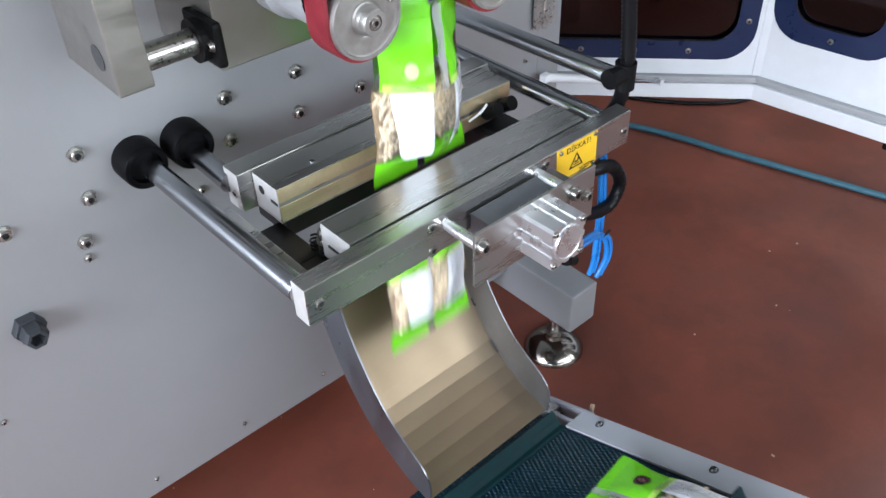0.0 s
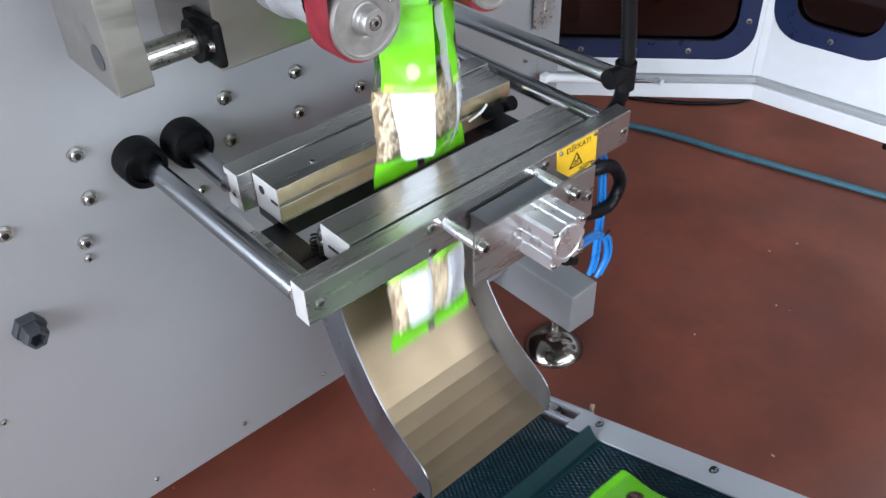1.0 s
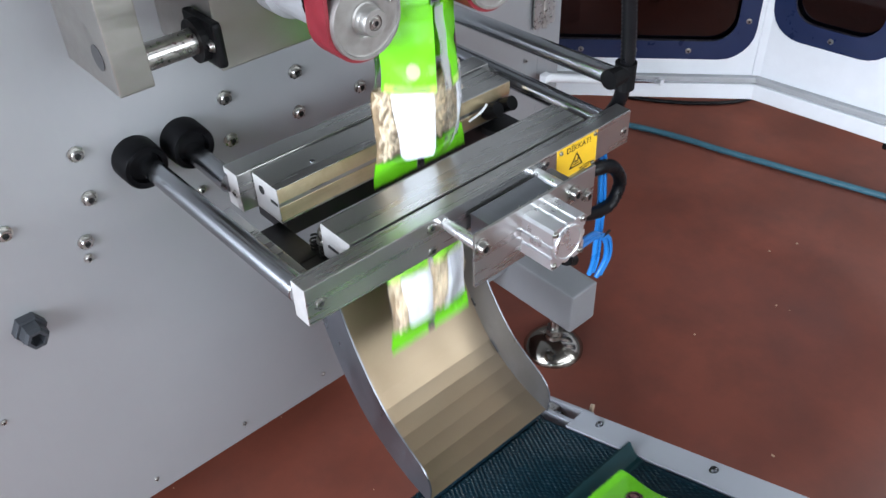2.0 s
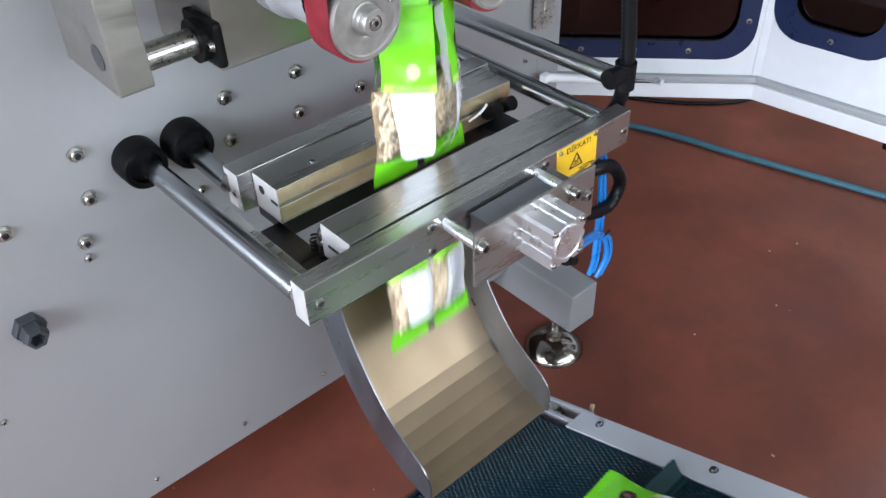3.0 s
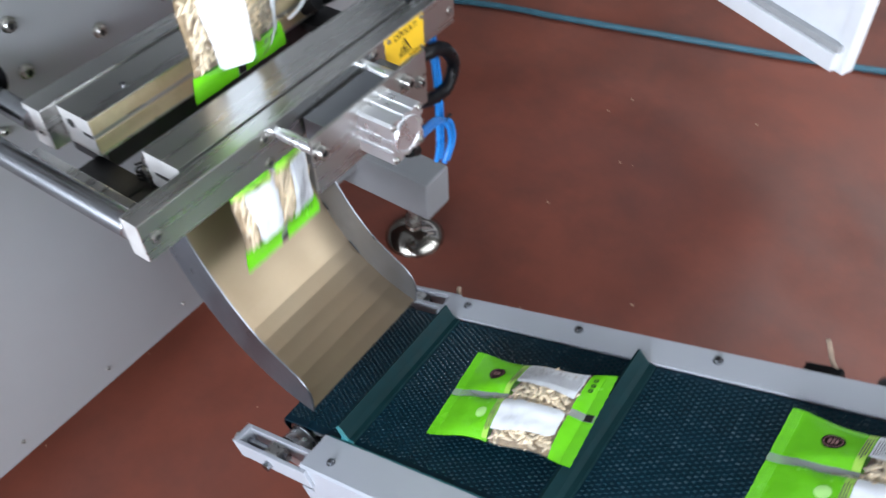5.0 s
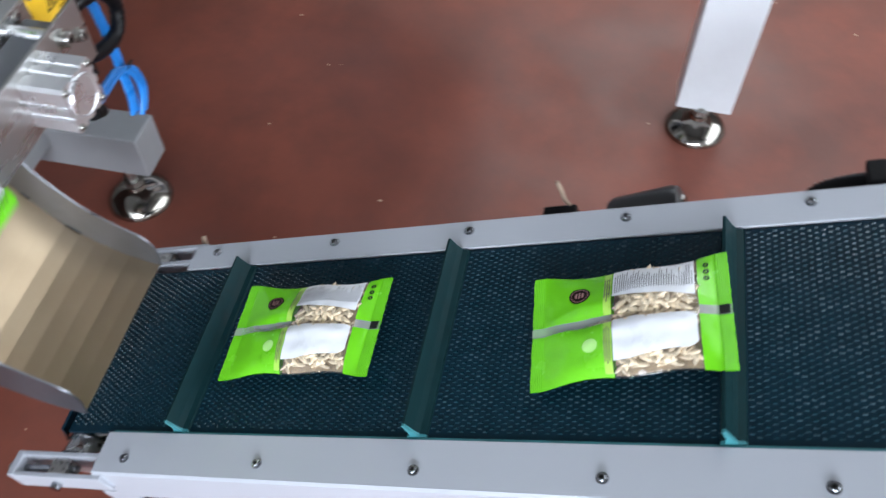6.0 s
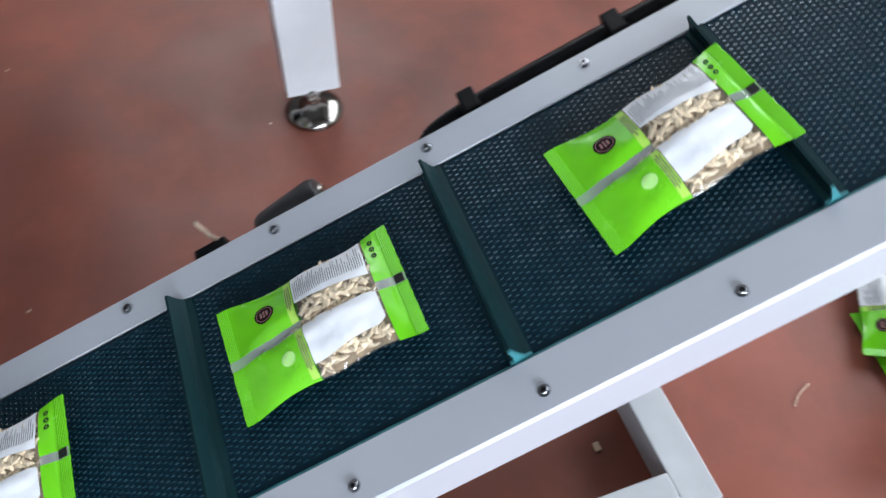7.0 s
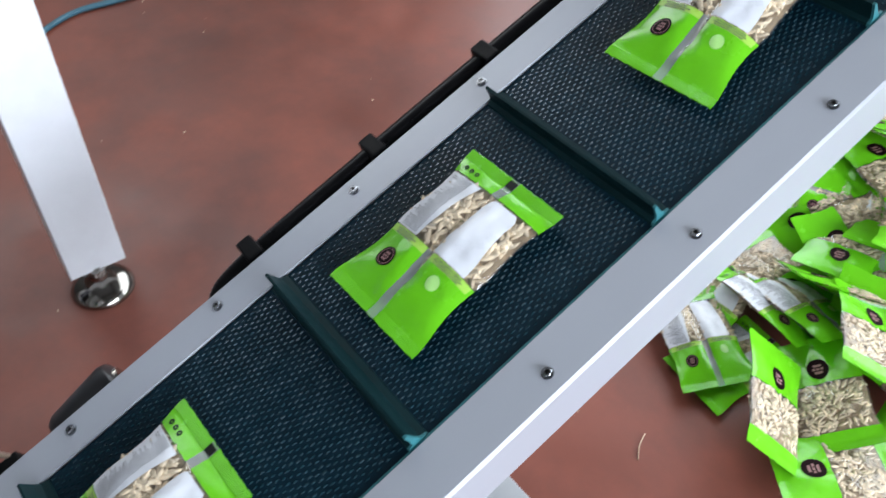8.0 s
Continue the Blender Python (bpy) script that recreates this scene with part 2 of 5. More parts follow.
def smooth_path(points, n=8):
    pts = [Vector(p) for p in points]
    out = []
    for i in range(len(pts) - 1):
        p0, p1, p2, p3 = pts[max(i - 1, 0)], pts[i], pts[i + 1], pts[min(i + 2, len(pts) - 1)]
        for k in range(n):
            t = k / n
            out.append(0.5 * ((2 * p1) + (p2 - p0) * t + (2 * p0 - 5 * p1 + 4 * p2 - p3) * t * t + (3 * p1 - p0 - 3 * p2 + p3) * t ** 3))
    return out + [pts[-1]]


def tube(points, r, n=12, ribs=0.0, step=8, rib_len=0.004):
    """A bent tube along points; ribs: depth of its corrugation."""
    path = smooth_path(points, step)
    if ribs:
        dense = []
        for a, b in zip(path, path[1:]):
            k = max(1, int((b - a).length / (rib_len / 2)))
            dense += [a.lerp(b, i / k) for i in range(k)]
        path = dense + [path[-1]]
    bm = bmesh.new()
    rings, side = [], None
    for i, p in enumerate(path):
        d = (path[min(i + 1, len(path) - 1)] - path[max(i - 1, 0)]).normalized()
        side = d.orthogonal().normalized() if side is None else (side - d * side.dot(d)).normalized()
        up = d.cross(side)
        rr = r - (ribs if i % 2 else 0)
        rings.append([bm.verts.new(p + rr * (math.cos(2 * math.pi * k / n) * side + math.sin(2 * math.pi * k / n) * up)) for k in range(n)])
    for a, b in zip(rings, rings[1:]):
        for k in range(n):
            bm.faces.new((a[k], a[(k + 1) % n], b[(k + 1) % n], b[k]))
    bm.faces.new(rings[0][::-1])
    bm.faces.new(rings[-1])
    return bm


def prism(outline, lo, hi, axis="x"):
    """An outline of (a, b) pairs drawn out along an axis: x: (y, z); y: (x, z); z: (x, y)."""
    bm = bmesh.new()
    put = {"x": lambda a, b, c: (c, a, b), "y": lambda a, b, c: (a, c, b), "z": lambda a, b, c: (a, b, c)}[axis]
    A = [bm.verts.new(put(a, b, lo)) for a, b in outline]
    B = [bm.verts.new(put(a, b, hi)) for a, b in outline]
    n = len(outline)
    for i in range(n):
        bm.faces.new((A[i], A[(i + 1) % n], B[(i + 1) % n], B[i]))
    bm.faces.new(A[::-1])
    bm.faces.new(B)
    bmesh.ops.recalc_face_normals(bm, faces=bm.faces)
    return bm


def ring_plate(outer, inner, lo, hi, m):
    """A flat frame between two outlines of equal length, of a thickness along z."""
    bm = bmesh.new()
    n = len(outer)
    v = [[bm.verts.new((a, b, c)) for a, b in o] for o, c in ((outer, lo), (inner, lo), (outer, hi), (inner, hi))]
    for i in range(n):
        j = (i + 1) % n
        bm.faces.new((v[0][j], v[0][i], v[1][i], v[1][j]))
        bm.faces.new((v[2][i], v[2][j], v[3][j], v[3][i]))
        bm.faces.new((v[0][i], v[0][j], v[2][j], v[2][i]))
        bm.faces.new((v[1][j], v[1][i], v[3][i], v[3][j]))
    bmesh.ops.recalc_face_normals(bm, faces=bm.faces)
    bmesh.ops.transform(bm, matrix=m, verts=bm.verts)
    return bm


def rounded(x0, y0, x1, y1, r, n=6):
    out = []
    for cx, cy, a0 in ((x1 - r, y1 - r, 0), (x0 + r, y1 - r, 90), (x0 + r, y0 + r, 180), (x1 - r, y0 + r, 270)):
        for k in range(n + 1):
            a = radians(a0 + 90 * k / n)
            out.append((cx + r * math.cos(a), cy + r * math.sin(a)))
    return out


def screw(name, at, direction, r, parent, label="", depth=None, material=None):
    """A socket-head screw with its dark hexagon hole; with a washer."""
    d = Vector(direction).normalized()
    m = Matrix.Translation(at) @ d.to_track_quat("Z", "Y").to_matrix().to_4x4()
    h = depth or r * 0.9
    key = ("screw", round(r, 5), round(h, 5))
    if key not in SHARED:
        bm = lathe([(r * 1.35, 0), (r * 1.35, h * 0.22), (r, h * 0.22), (r, h * 0.85), (r * 0.86, h), (r * 0.52, h), (r * 0.46, h * 0.45), (0, h * 0.45)], 20)
        for f in bm.faces:
            c = f.calc_center_median()
            if math.hypot(c.x, c.y) < r * 0.5:
                f.material_index = 1
        ob = part(name, bm, [material or M["bolt"], M["socket"]], parent, label, 40)
        SHARED[key] = ob.data
    else:
        ob = new(name, SHARED[key])
        if parent is not None:
            ob.parent = parent
        if label:
            ob["label"] = label
    ob.matrix_basis = m
    return ob


SHARED = {}

# machine units: the machine was laid out in its own unit and origin
K, OX, OY, OZ = 1.07, 0.0127, 0.053, -0.071


def g(x, y, z):
    return Vector((K * x + OX, K * y + OY, K * z + OZ))


# the floor lies below the machine's datum; what stands on it was laid out on the datum, as seen from these two points
FLOOR = -0.12
STAND_A, STAND_B = Vector((-0.182, -0.758, 1.015)), Vector((-0.115, -0.835, 1.004))


def lowered(c):
    """Takes the datum plane down to the floor, away from the point c."""
    return Matrix.Translation(c) @ Matrix.Scale((c.z - FLOOR) / c.z, 4) @ Matrix.Translation(-c)


# ---- the hall ----
def hall():
    x0, x1, y0, y1, h = -3.5, 6.0, -3.8, 4.5, 7.0
    bm = bmesh.new()
    n = 40
    bmesh.ops.create_grid(bm, x_segments=n, y_segments=n, size=1)
    for v in bm.verts:
        v.co = Vector(((x0 + x1) / 2 + v.co.x * (x1 - x0) / 2, (y0 + y1) / 2 + v.co.y * (y1 - y0) / 2, FLOOR))
    tagged(part("floor", bm, M["floor"]), "worn red-brown painted concrete factory floor with faint stains", "floor", kind="structure")

    def wall(name, a, b, holes):
        """A wall from a to b, 0.2 thick, with openings (from, to, sill, head) along it."""
        bm = bmesh.new()
        a, b = Vector((*a, 0)), Vector((*b, 0))
        d = b - a
        m = Matrix.Translation(a) @ Matrix.Rotation(math.atan2(d.y, d.x), 4, "Z")
        at = 0.0
        for s0, s1, z0, z1 in holes:
            add_box(bm, (at, 0, FLOOR), (s0, 0.2, h), 0, m)
            add_box(bm, (s0, 0, FLOOR), (s1, 0.2, z0), 0, m)
            add_box(bm, (s0, 0, z1), (s1, 0.2, h), 0, m)
            at = s1
        add_box(bm, (at, 0, FLOOR), (d.length, 0.2, h), 0, m)
        tagged(part(name, bm, M["wall"]), "plain grey plastered factory hall wall with windows", "wall", kind="structure")

    wall("wall_west", (x0, y0), (x0, y1), [(0.3, 4.1, 0.75, 2.75)])
    wall("wall_south", (x1, y0), (x0, y0), [(2.8, 7.4, 0.75, 2.75)])
    wall("wall_east", (x1, y1), (x1, y0), [(4.6, 7.6, 3.4, 6.2)])
    wall("wall_north", (x0, y1), (x1, y1), [])
    roof = bmesh.new()
    add_box(roof, (x0 - 0.2, y0 - 0.2, h), (3.0, y1 + 0.2, h + 0.15))
    add_box(roof, (5.0, y0 - 0.2, h), (x1 + 0.2, y1 + 0.2, h + 0.15))
    add_box(roof, (3.0, y0 - 0.2, h), (5.0, -3.0, h + 0.15))
    add_box(roof, (3.0, -0.8, h), (5.0, y1 + 0.2, h + 0.15))
    sky = part("pane", box((3.0, -3.0, h + 0.06), (5.0, -0.8, h + 0.07)), M["glass"], tagged(empty("window_4"), "glazed roof light of the hall", "window", kind="structure"))
    sky.visible_shadow = False
    tagged(part("ceiling", roof, M["ceil"]), "grey sheet roof of the factory hall", "ceiling", kind="structure")
    for i, (lo, hi) in enumerate((((x0 - 0.12, y0 + 0.3, 0.75), (x0 - 0.11, y0 + 4.1, 2.75)), ((x1 - 7.4, y0 - 0.12, 0.75), (x1 - 2.8, y0 - 0.11, 2.75)), ((x1 + 0.11, y1 - 7.6, 3.4), (x1 + 0.12, y1 - 4.6, 6.2)))):
        ob = empty(f"window_{i + 1}")
        pane = part("pane", box(lo, hi), M["glass"], ob)
        pane.visible_shadow = False
        bm = bmesh.new()
        c = [(a + b) / 2 for a, b in zip(lo, hi)]
        if hi[0] - lo[0] < 0.1:
            for k in range(5):
                y = lo[1] + (hi[1] - lo[1]) * k / 4
                add_box(bm, (c[0] - 0.03, y - 0.03, lo[2]), (c[0] + 0.03, y + 0.03, hi[2]))
        else:
            for k in range(5):
                x = lo[0] + (hi[0] - lo[0]) * k / 4
                add_box(bm, (x - 0.03, c[1] - 0.03, lo[2]), (x + 0.03, c[1] + 0.03, hi[2]))
        part("window_frame", bm, M["white"], ob)
        tagged(ob, "wide factory window with white mullions", "window", kind="structure")


hall()


# ---- the packaging machine: body and panel ----
def machine_body():
    root = empty("packaging_machine")
    tagged(root, "brushed stainless steel front of a vertical bag packaging machine", "machine")
    lo, hi = g(-1.2, 0, 0.088), g(0.66, 0, 1.75)
    # the front plate, with a drawn edge
    part("front_plate", box((lo.x, lo.y, lo.z), (hi.x, lo.y + 0.004, hi.z), 0.0012), M["panel"], root, "brushed stainless steel front plate")
    part("cabinet", box((lo.x, lo.y + 0.006, lo.z + 0.012), (hi.x - 0.01, lo.y + 0.75, hi.z), 0.003), M["panel"], root, "stainless machine cabinet")
    e0, e1 = g(0.664, 0.0, 0.30), g(0.712, 0.0, 1.75)
    part("edge_plate", box((e0.x, e0.y + 0.004, e0.z), (e1.x, e0.y + 0.03, e1.z), 0.002), M["panel"], root, "stainless door edge strip")
    hp = g(0.664, -0.004, 0.548)
    hinge = part("hinge", box((hp.x - 0.022, hp.y - 0.004, hp.z - 0.032), (hp.x - 0.003, hp.y, hp.z + 0.06), 0.001), M["bolt"], root, "steel butt hinge")
    part("leaf", box((hp.x + 0.003, hp.y - 0.004, hp.z - 0.032), (hp.x + 0.024, hp.y, hp.z + 0.06), 0.001), M["bolt"], hinge)
    part("pin", cyl((hp.x, hp.y - 0.004, hp.z - 0.034), (hp.x, hp.y - 0.004, hp.z + 0.062), 0.0042, n=14), M["bolt"], hinge)
    for dx in (-0.012, 0.013):
        for dz in (-0.02, 0.02):
            screw("screw", (hp.x + dx, hp.y - 0.004, hp.z + dz), (0, -1, 0), 0.0026, hinge)
    # screws of the plate
    big = [(0.0, 0.594), (-0.002, 0.543), (0.164, 0.593), (0.254, 0.591), (0.251, 0.541), (0.340, 0.541), (0.161, 0.542), (-0.020, 0.497), (-0.087, 0.543)]
    for x, z in big:
        screw("screw", g(x, -0.001, z), (0, -1, 0), 0.0066, root, depth=0.0066)
    for x, z in ((0.114, 0.497), (-0.023, 0.477), (0.245, 0.497), (0.334, 0.497)):
        screw("screw", g(x, -0.001, z), (0, -1, 0), 0.0042, root, depth=0.0040)
    for x, z in ((0.090, 0.116), (0.223, 0.117), (-0.042, 0.115), (-0.173, 0.116), (-0.163, 0.329), (0.634, 0.472), (0.626, 0.499), (0.356, 0.117)):
        screw("screw", g(x, -0.001, z), (0, -1, 0), 0.0026, root, depth=0.0028)
    # cable gland
    c = g(-0.102, 0, 0.431)
    gm = Matrix.Translation(c) @ Euler((radians(90), 0, 0)).to_matrix().to_4x4()
    gland = part("cable_gland", lathe([(0.0182, 0), (0.0182, 0.010), (0.0172, 0.012), (0.0142, 0.012), (0.0142, 0.026), (0.0120, 0.031), (0.0082, 0.031), (0.0072, 0.012), (0, 0.012)], 6, gm), M["gland"], root, "dark grey plastic hexagonal cable gland")
    for f in gland.data.polygons:
        f.use_smooth = False
    # shaft bushings
    for x, z in ((0.054, 0.566), (0.107, 0.566)):
        bp = g(x, 0, z)
        part("bushing", lathe([(0.0262, 0), (0.0262, 0.003), (0.0255, 0.028), (0.0240, 0.031), (0.0185, 0.029), (0.0175, 0.022), (0, 0.022)], 40, Matrix.Translation(bp) @ Euler((radians(90), 0, 0)).to_matrix().to_4x4()), M["bushing"], root, "round black plastic shaft bushing", 40)
    # upper clamp block with its cross shaft and bearing
    a, b = g(0.010, -0.152, 0.708), g(0.040, -0.050, 1.0)
    part("clamp_block", box(a, b, 0.0015), M["alu"], root, "milled aluminium clamp block")
    p = g(0.010, -0.128, 0.735)
    part("plug", cyl((p.x - 0.0006, p.y, p.z), (p.x + 0.002, p.y, p.z), 0.0115, n=24), M["motor"], root)
    s0, s1 = g(0.038, -0.105, 0.712), g(0.116, -0.105, 0.712)
    part("cross_shaft", cyl(s0, s1, 0.0125, n=28), M["bolt"], root, "turned steel cross shaft")
    part("shaft_collar", cyl(s0 + Vector((0.0, 0, 0)), s0 + Vector((0.012, 0, 0)), 0.0138, n=28, bevel=0.001), M["bolt"], root)
    f0 = g(0.110, -0.105, 0.712)
    bm = bmesh.new()
    add_box(bm, (f0.x - 0.004, f0.y - 0.030, f0.z - 0.022), (f0.x + 0.006, f0.y + 0.030, f0.z + 0.022), 0.004)
    add_cyl(bm, (f0.x - 0.012, f0.y, f0.z), (f0.x + 0.004, f0.y, f0.z), 0.021, n=24)
    fl = part("flange_bearing", bm, M["rubber"], root, "black flange bearing")
    for dy in (-0.022, 0.022):
        screw("screw", (f0.x - 0.004, f0.y + dy, f0.z), (-1, 0, 0), 0.0045, fl)
    a, b = g(0.115, -0.118, 0.682), g(0.262, 0.0, 1.0)
    part("bearing_block", box(a, b, 0.0015), M["alu"], root, "milled aluminium bearing block")
    return root


machine_body()


def pull_wheel(x, z):
    """A film pull belt: wheel with hub, red belt running up, gearbox housing behind."""
    root = empty("film_pull_belt")
    tagged(root, "red rubber film pull belt on a turned aluminium wheel", "pull belt", "pull belts beside the film")
    c = g(x, -0.235, z)
    r = 0.0365
    m = Matrix.Translation(c) @ Euler((radians(90), 0, 0)).to_matrix().to_4x4()
    wheel = part("wheel", lathe([(0, 0.004), (0.0125, 0.004), (0.0135, 0.002), (0.0135, -0.001), (0.015, -0.002)] + [(0.017 + 0.0016 * k, -0.0012 - 0.00025 * (k % 2)) for k in range(10)] + [(0.0335, -0.001), (0.0345, 0.001), (r, 0.001), (r + 0.0005, -0.001), (r + 0.0005, -0.030), (0, -0.030)], 56, m), M["wheel"], root, "turned aluminium wheel", 35)
    hub = part("hub", lathe([(0.0125, 0.003), (0.0125, 0.010), (0.0115, 0.0115), (0.007, 0.0115), (0.0065, 0.009), (0, 0.009)], 32, m), M["wheel"], wheel, "aluminium hub", 35)
    screw("hub_screw", c + Vector((0, -0.009, 0)), (0, -1, 0), 0.0048, wheel, depth=0.004)
    screw("pin", c + Vector((0.026, -0.001, 0.010)), (0, -1, 0), 0.0016, wheel)
    # belt: down one side, round the wheel, up the other
    n, w0, w1, th, up = 24, 0.004, 0.034, 0.0038, 0.34
    inner = [(-r, up)] + [(-r * math.cos(math.pi * i / n), -r * math.sin(math.pi * i / n)) for i in range(n + 1)] + [(r, up)]
    ro = r + th
    outer = [(-ro, up)] + [(-ro * math.cos(math.pi * i / n), -ro * math.sin(math.pi * i / n)) for i in range(n + 1)] + [(ro, up)]
    bm = bmesh.new()
    rows = []
    for (a, b), (d, e) in zip(inner, outer):
        rows.append([bm.verts.new((c.x + px, c.y + w, c.z + pz)) for px, pz, w in ((a, b, w0), (d, e, w0), (d, e, w1), (a, b, w1))])
    for p, q in zip(rows, rows[1:]):
        for k in range(4):
            bm.faces.new((p[k], p[(k + 1) % 4], q[(k + 1) % 4], q[k]))
    bmesh.ops.recalc_face_normals(bm, faces=bm.faces)
    part("belt", bm, M["red"], root, "red rubber belt", 30)
    part("backing_bar", box((c.x - 0.024, c.y + 0.002, c.z + 0.045), (c.x + 0.024, c.y + 0.030, c.z + 0.33), 0.002), M["alu"], root)
    part("carrier", box((c.x - 0.030, c.y + 0.036, c.z - 0.028), (c.x + 0.030, c.y + 0.048, c.z + 0.33), 0.006), M["blackm"], root)
    part("housing", lathe([(0.034, 0.0), (0.036, -0.004), (0.036, -0.05), (0.041, -0.055), (0.041, -0.24)], 40, Matrix.Translation(c + Vector((0, 0.048, 0.012))) @ Euler((radians(90), 0, 0)).to_matrix().to_4x4()), M["legpaint"], root, "grey round gear housing", 35)
    return root


pull_wheel(0.193, 0.742)
pull_wheel(0.340, 0.742)


# ---- the sealing jaws (drawn closed) ----
def text_mesh(name, body, size, m, material, parent):
    cu = bpy.data.curves.new(name, 'FONT')
    cu.body, cu.size, cu.extrude = body, size, 0.0001
    cu.align_x = 'CENTER'
    tmp = bpy.data.objects.new(name, cu)
    scene.collection.objects.link(tmp)
    me = bpy.data.meshes.new_from_object(tmp.evaluated_get(bpy.context.evaluated_depsgraph_get()))
    bpy.data.objects.remove(tmp)
    me.materials.append(material)
    ob = new(name, me)
    ob.parent = parent
    ob.matrix_basis = m
    return ob


def warning_sticker(parent, lo, hi, y):
    """The yellow sticker on the bar: words, triangle and picture of a hot surface."""
    st = part("warning_sticker", box((lo[0], y - 0.0008, lo[1]), (hi[0], y, hi[1])), M["yellow"], parent, "yellow hot-surface warning sticker")
    w, h = hi[0] - lo[0], hi[1] - lo[1]
    face = lambda u, v: Matrix.Translation((lo[0] + u * w, y - 0.0012, lo[1] + v * h)) @ Euler((radians(90), 0, 0)).to_matrix().to_4x4()
    text_mesh("word", "DİKKAT!", h * 0.23, face(0.52, 0.78), M["ink"], st)
    text_mesh("word", "YÜZEY", h * 0.17, face(0.74, 0.06), M["ink"], st)
    cx, cz, s = lo[0] + 0.48 * w, lo[1] + 0.44 * h, h * 0.30
    tri = lambda k: [(cx + k * s * math.cos(radians(a)), cz - 0.1 * s + k * s * math.sin(radians(a))) for a in (90, 210, 330)]
    bm = bmesh.new()
    o, i = tri(1.0), tri(0.72)
    for k in range(3):
        bm.faces.new([bm.verts.new((a, y - 0.0012, b)) for a, b in (o[k], o[(k + 1) % 3], i[(k + 1) % 3], i[k])])
    add_box(bm, (cx - 0.34 * s, y - 0.0013, cz - 0.32 * s), (cx + 0.34 * s, y - 0.0011, cz - 0.24 * s))
    add_box(bm, (cx - 0.26 * s, y - 0.0013, cz - 0.14 * s), (cx + 0.22 * s, y - 0.0011, cz + 0.04 * s), 0, None)
    add_box(bm, (cx + 0.12 * s, y - 0.0013, cz), (cx + 0.26 * s, y - 0.0011, cz + 0.22 * s))
    part("pictogram", bm, M["ink"], st)
    for u, v in ((0.08, 0.9), (0.93, 0.93), (0.93, 0.08)):
        screw("rivet", (lo[0] + u * w, y - 0.0008, lo[1] + v * h), (0, -1, 0), 0.0022, st)


def steel_bar(name, lo, hi, bevel, parent, label=""):
    """A ground bar with two rough sawn ends, painted paler for the light they catch."""
    bm = box(lo, hi, bevel)
    for f in bm.faces:
        if abs(f.normal.x) > 0.9:
            f.material_index = 1
    return part(name, bm, [M["steel"], M["sawn"]], parent, label)


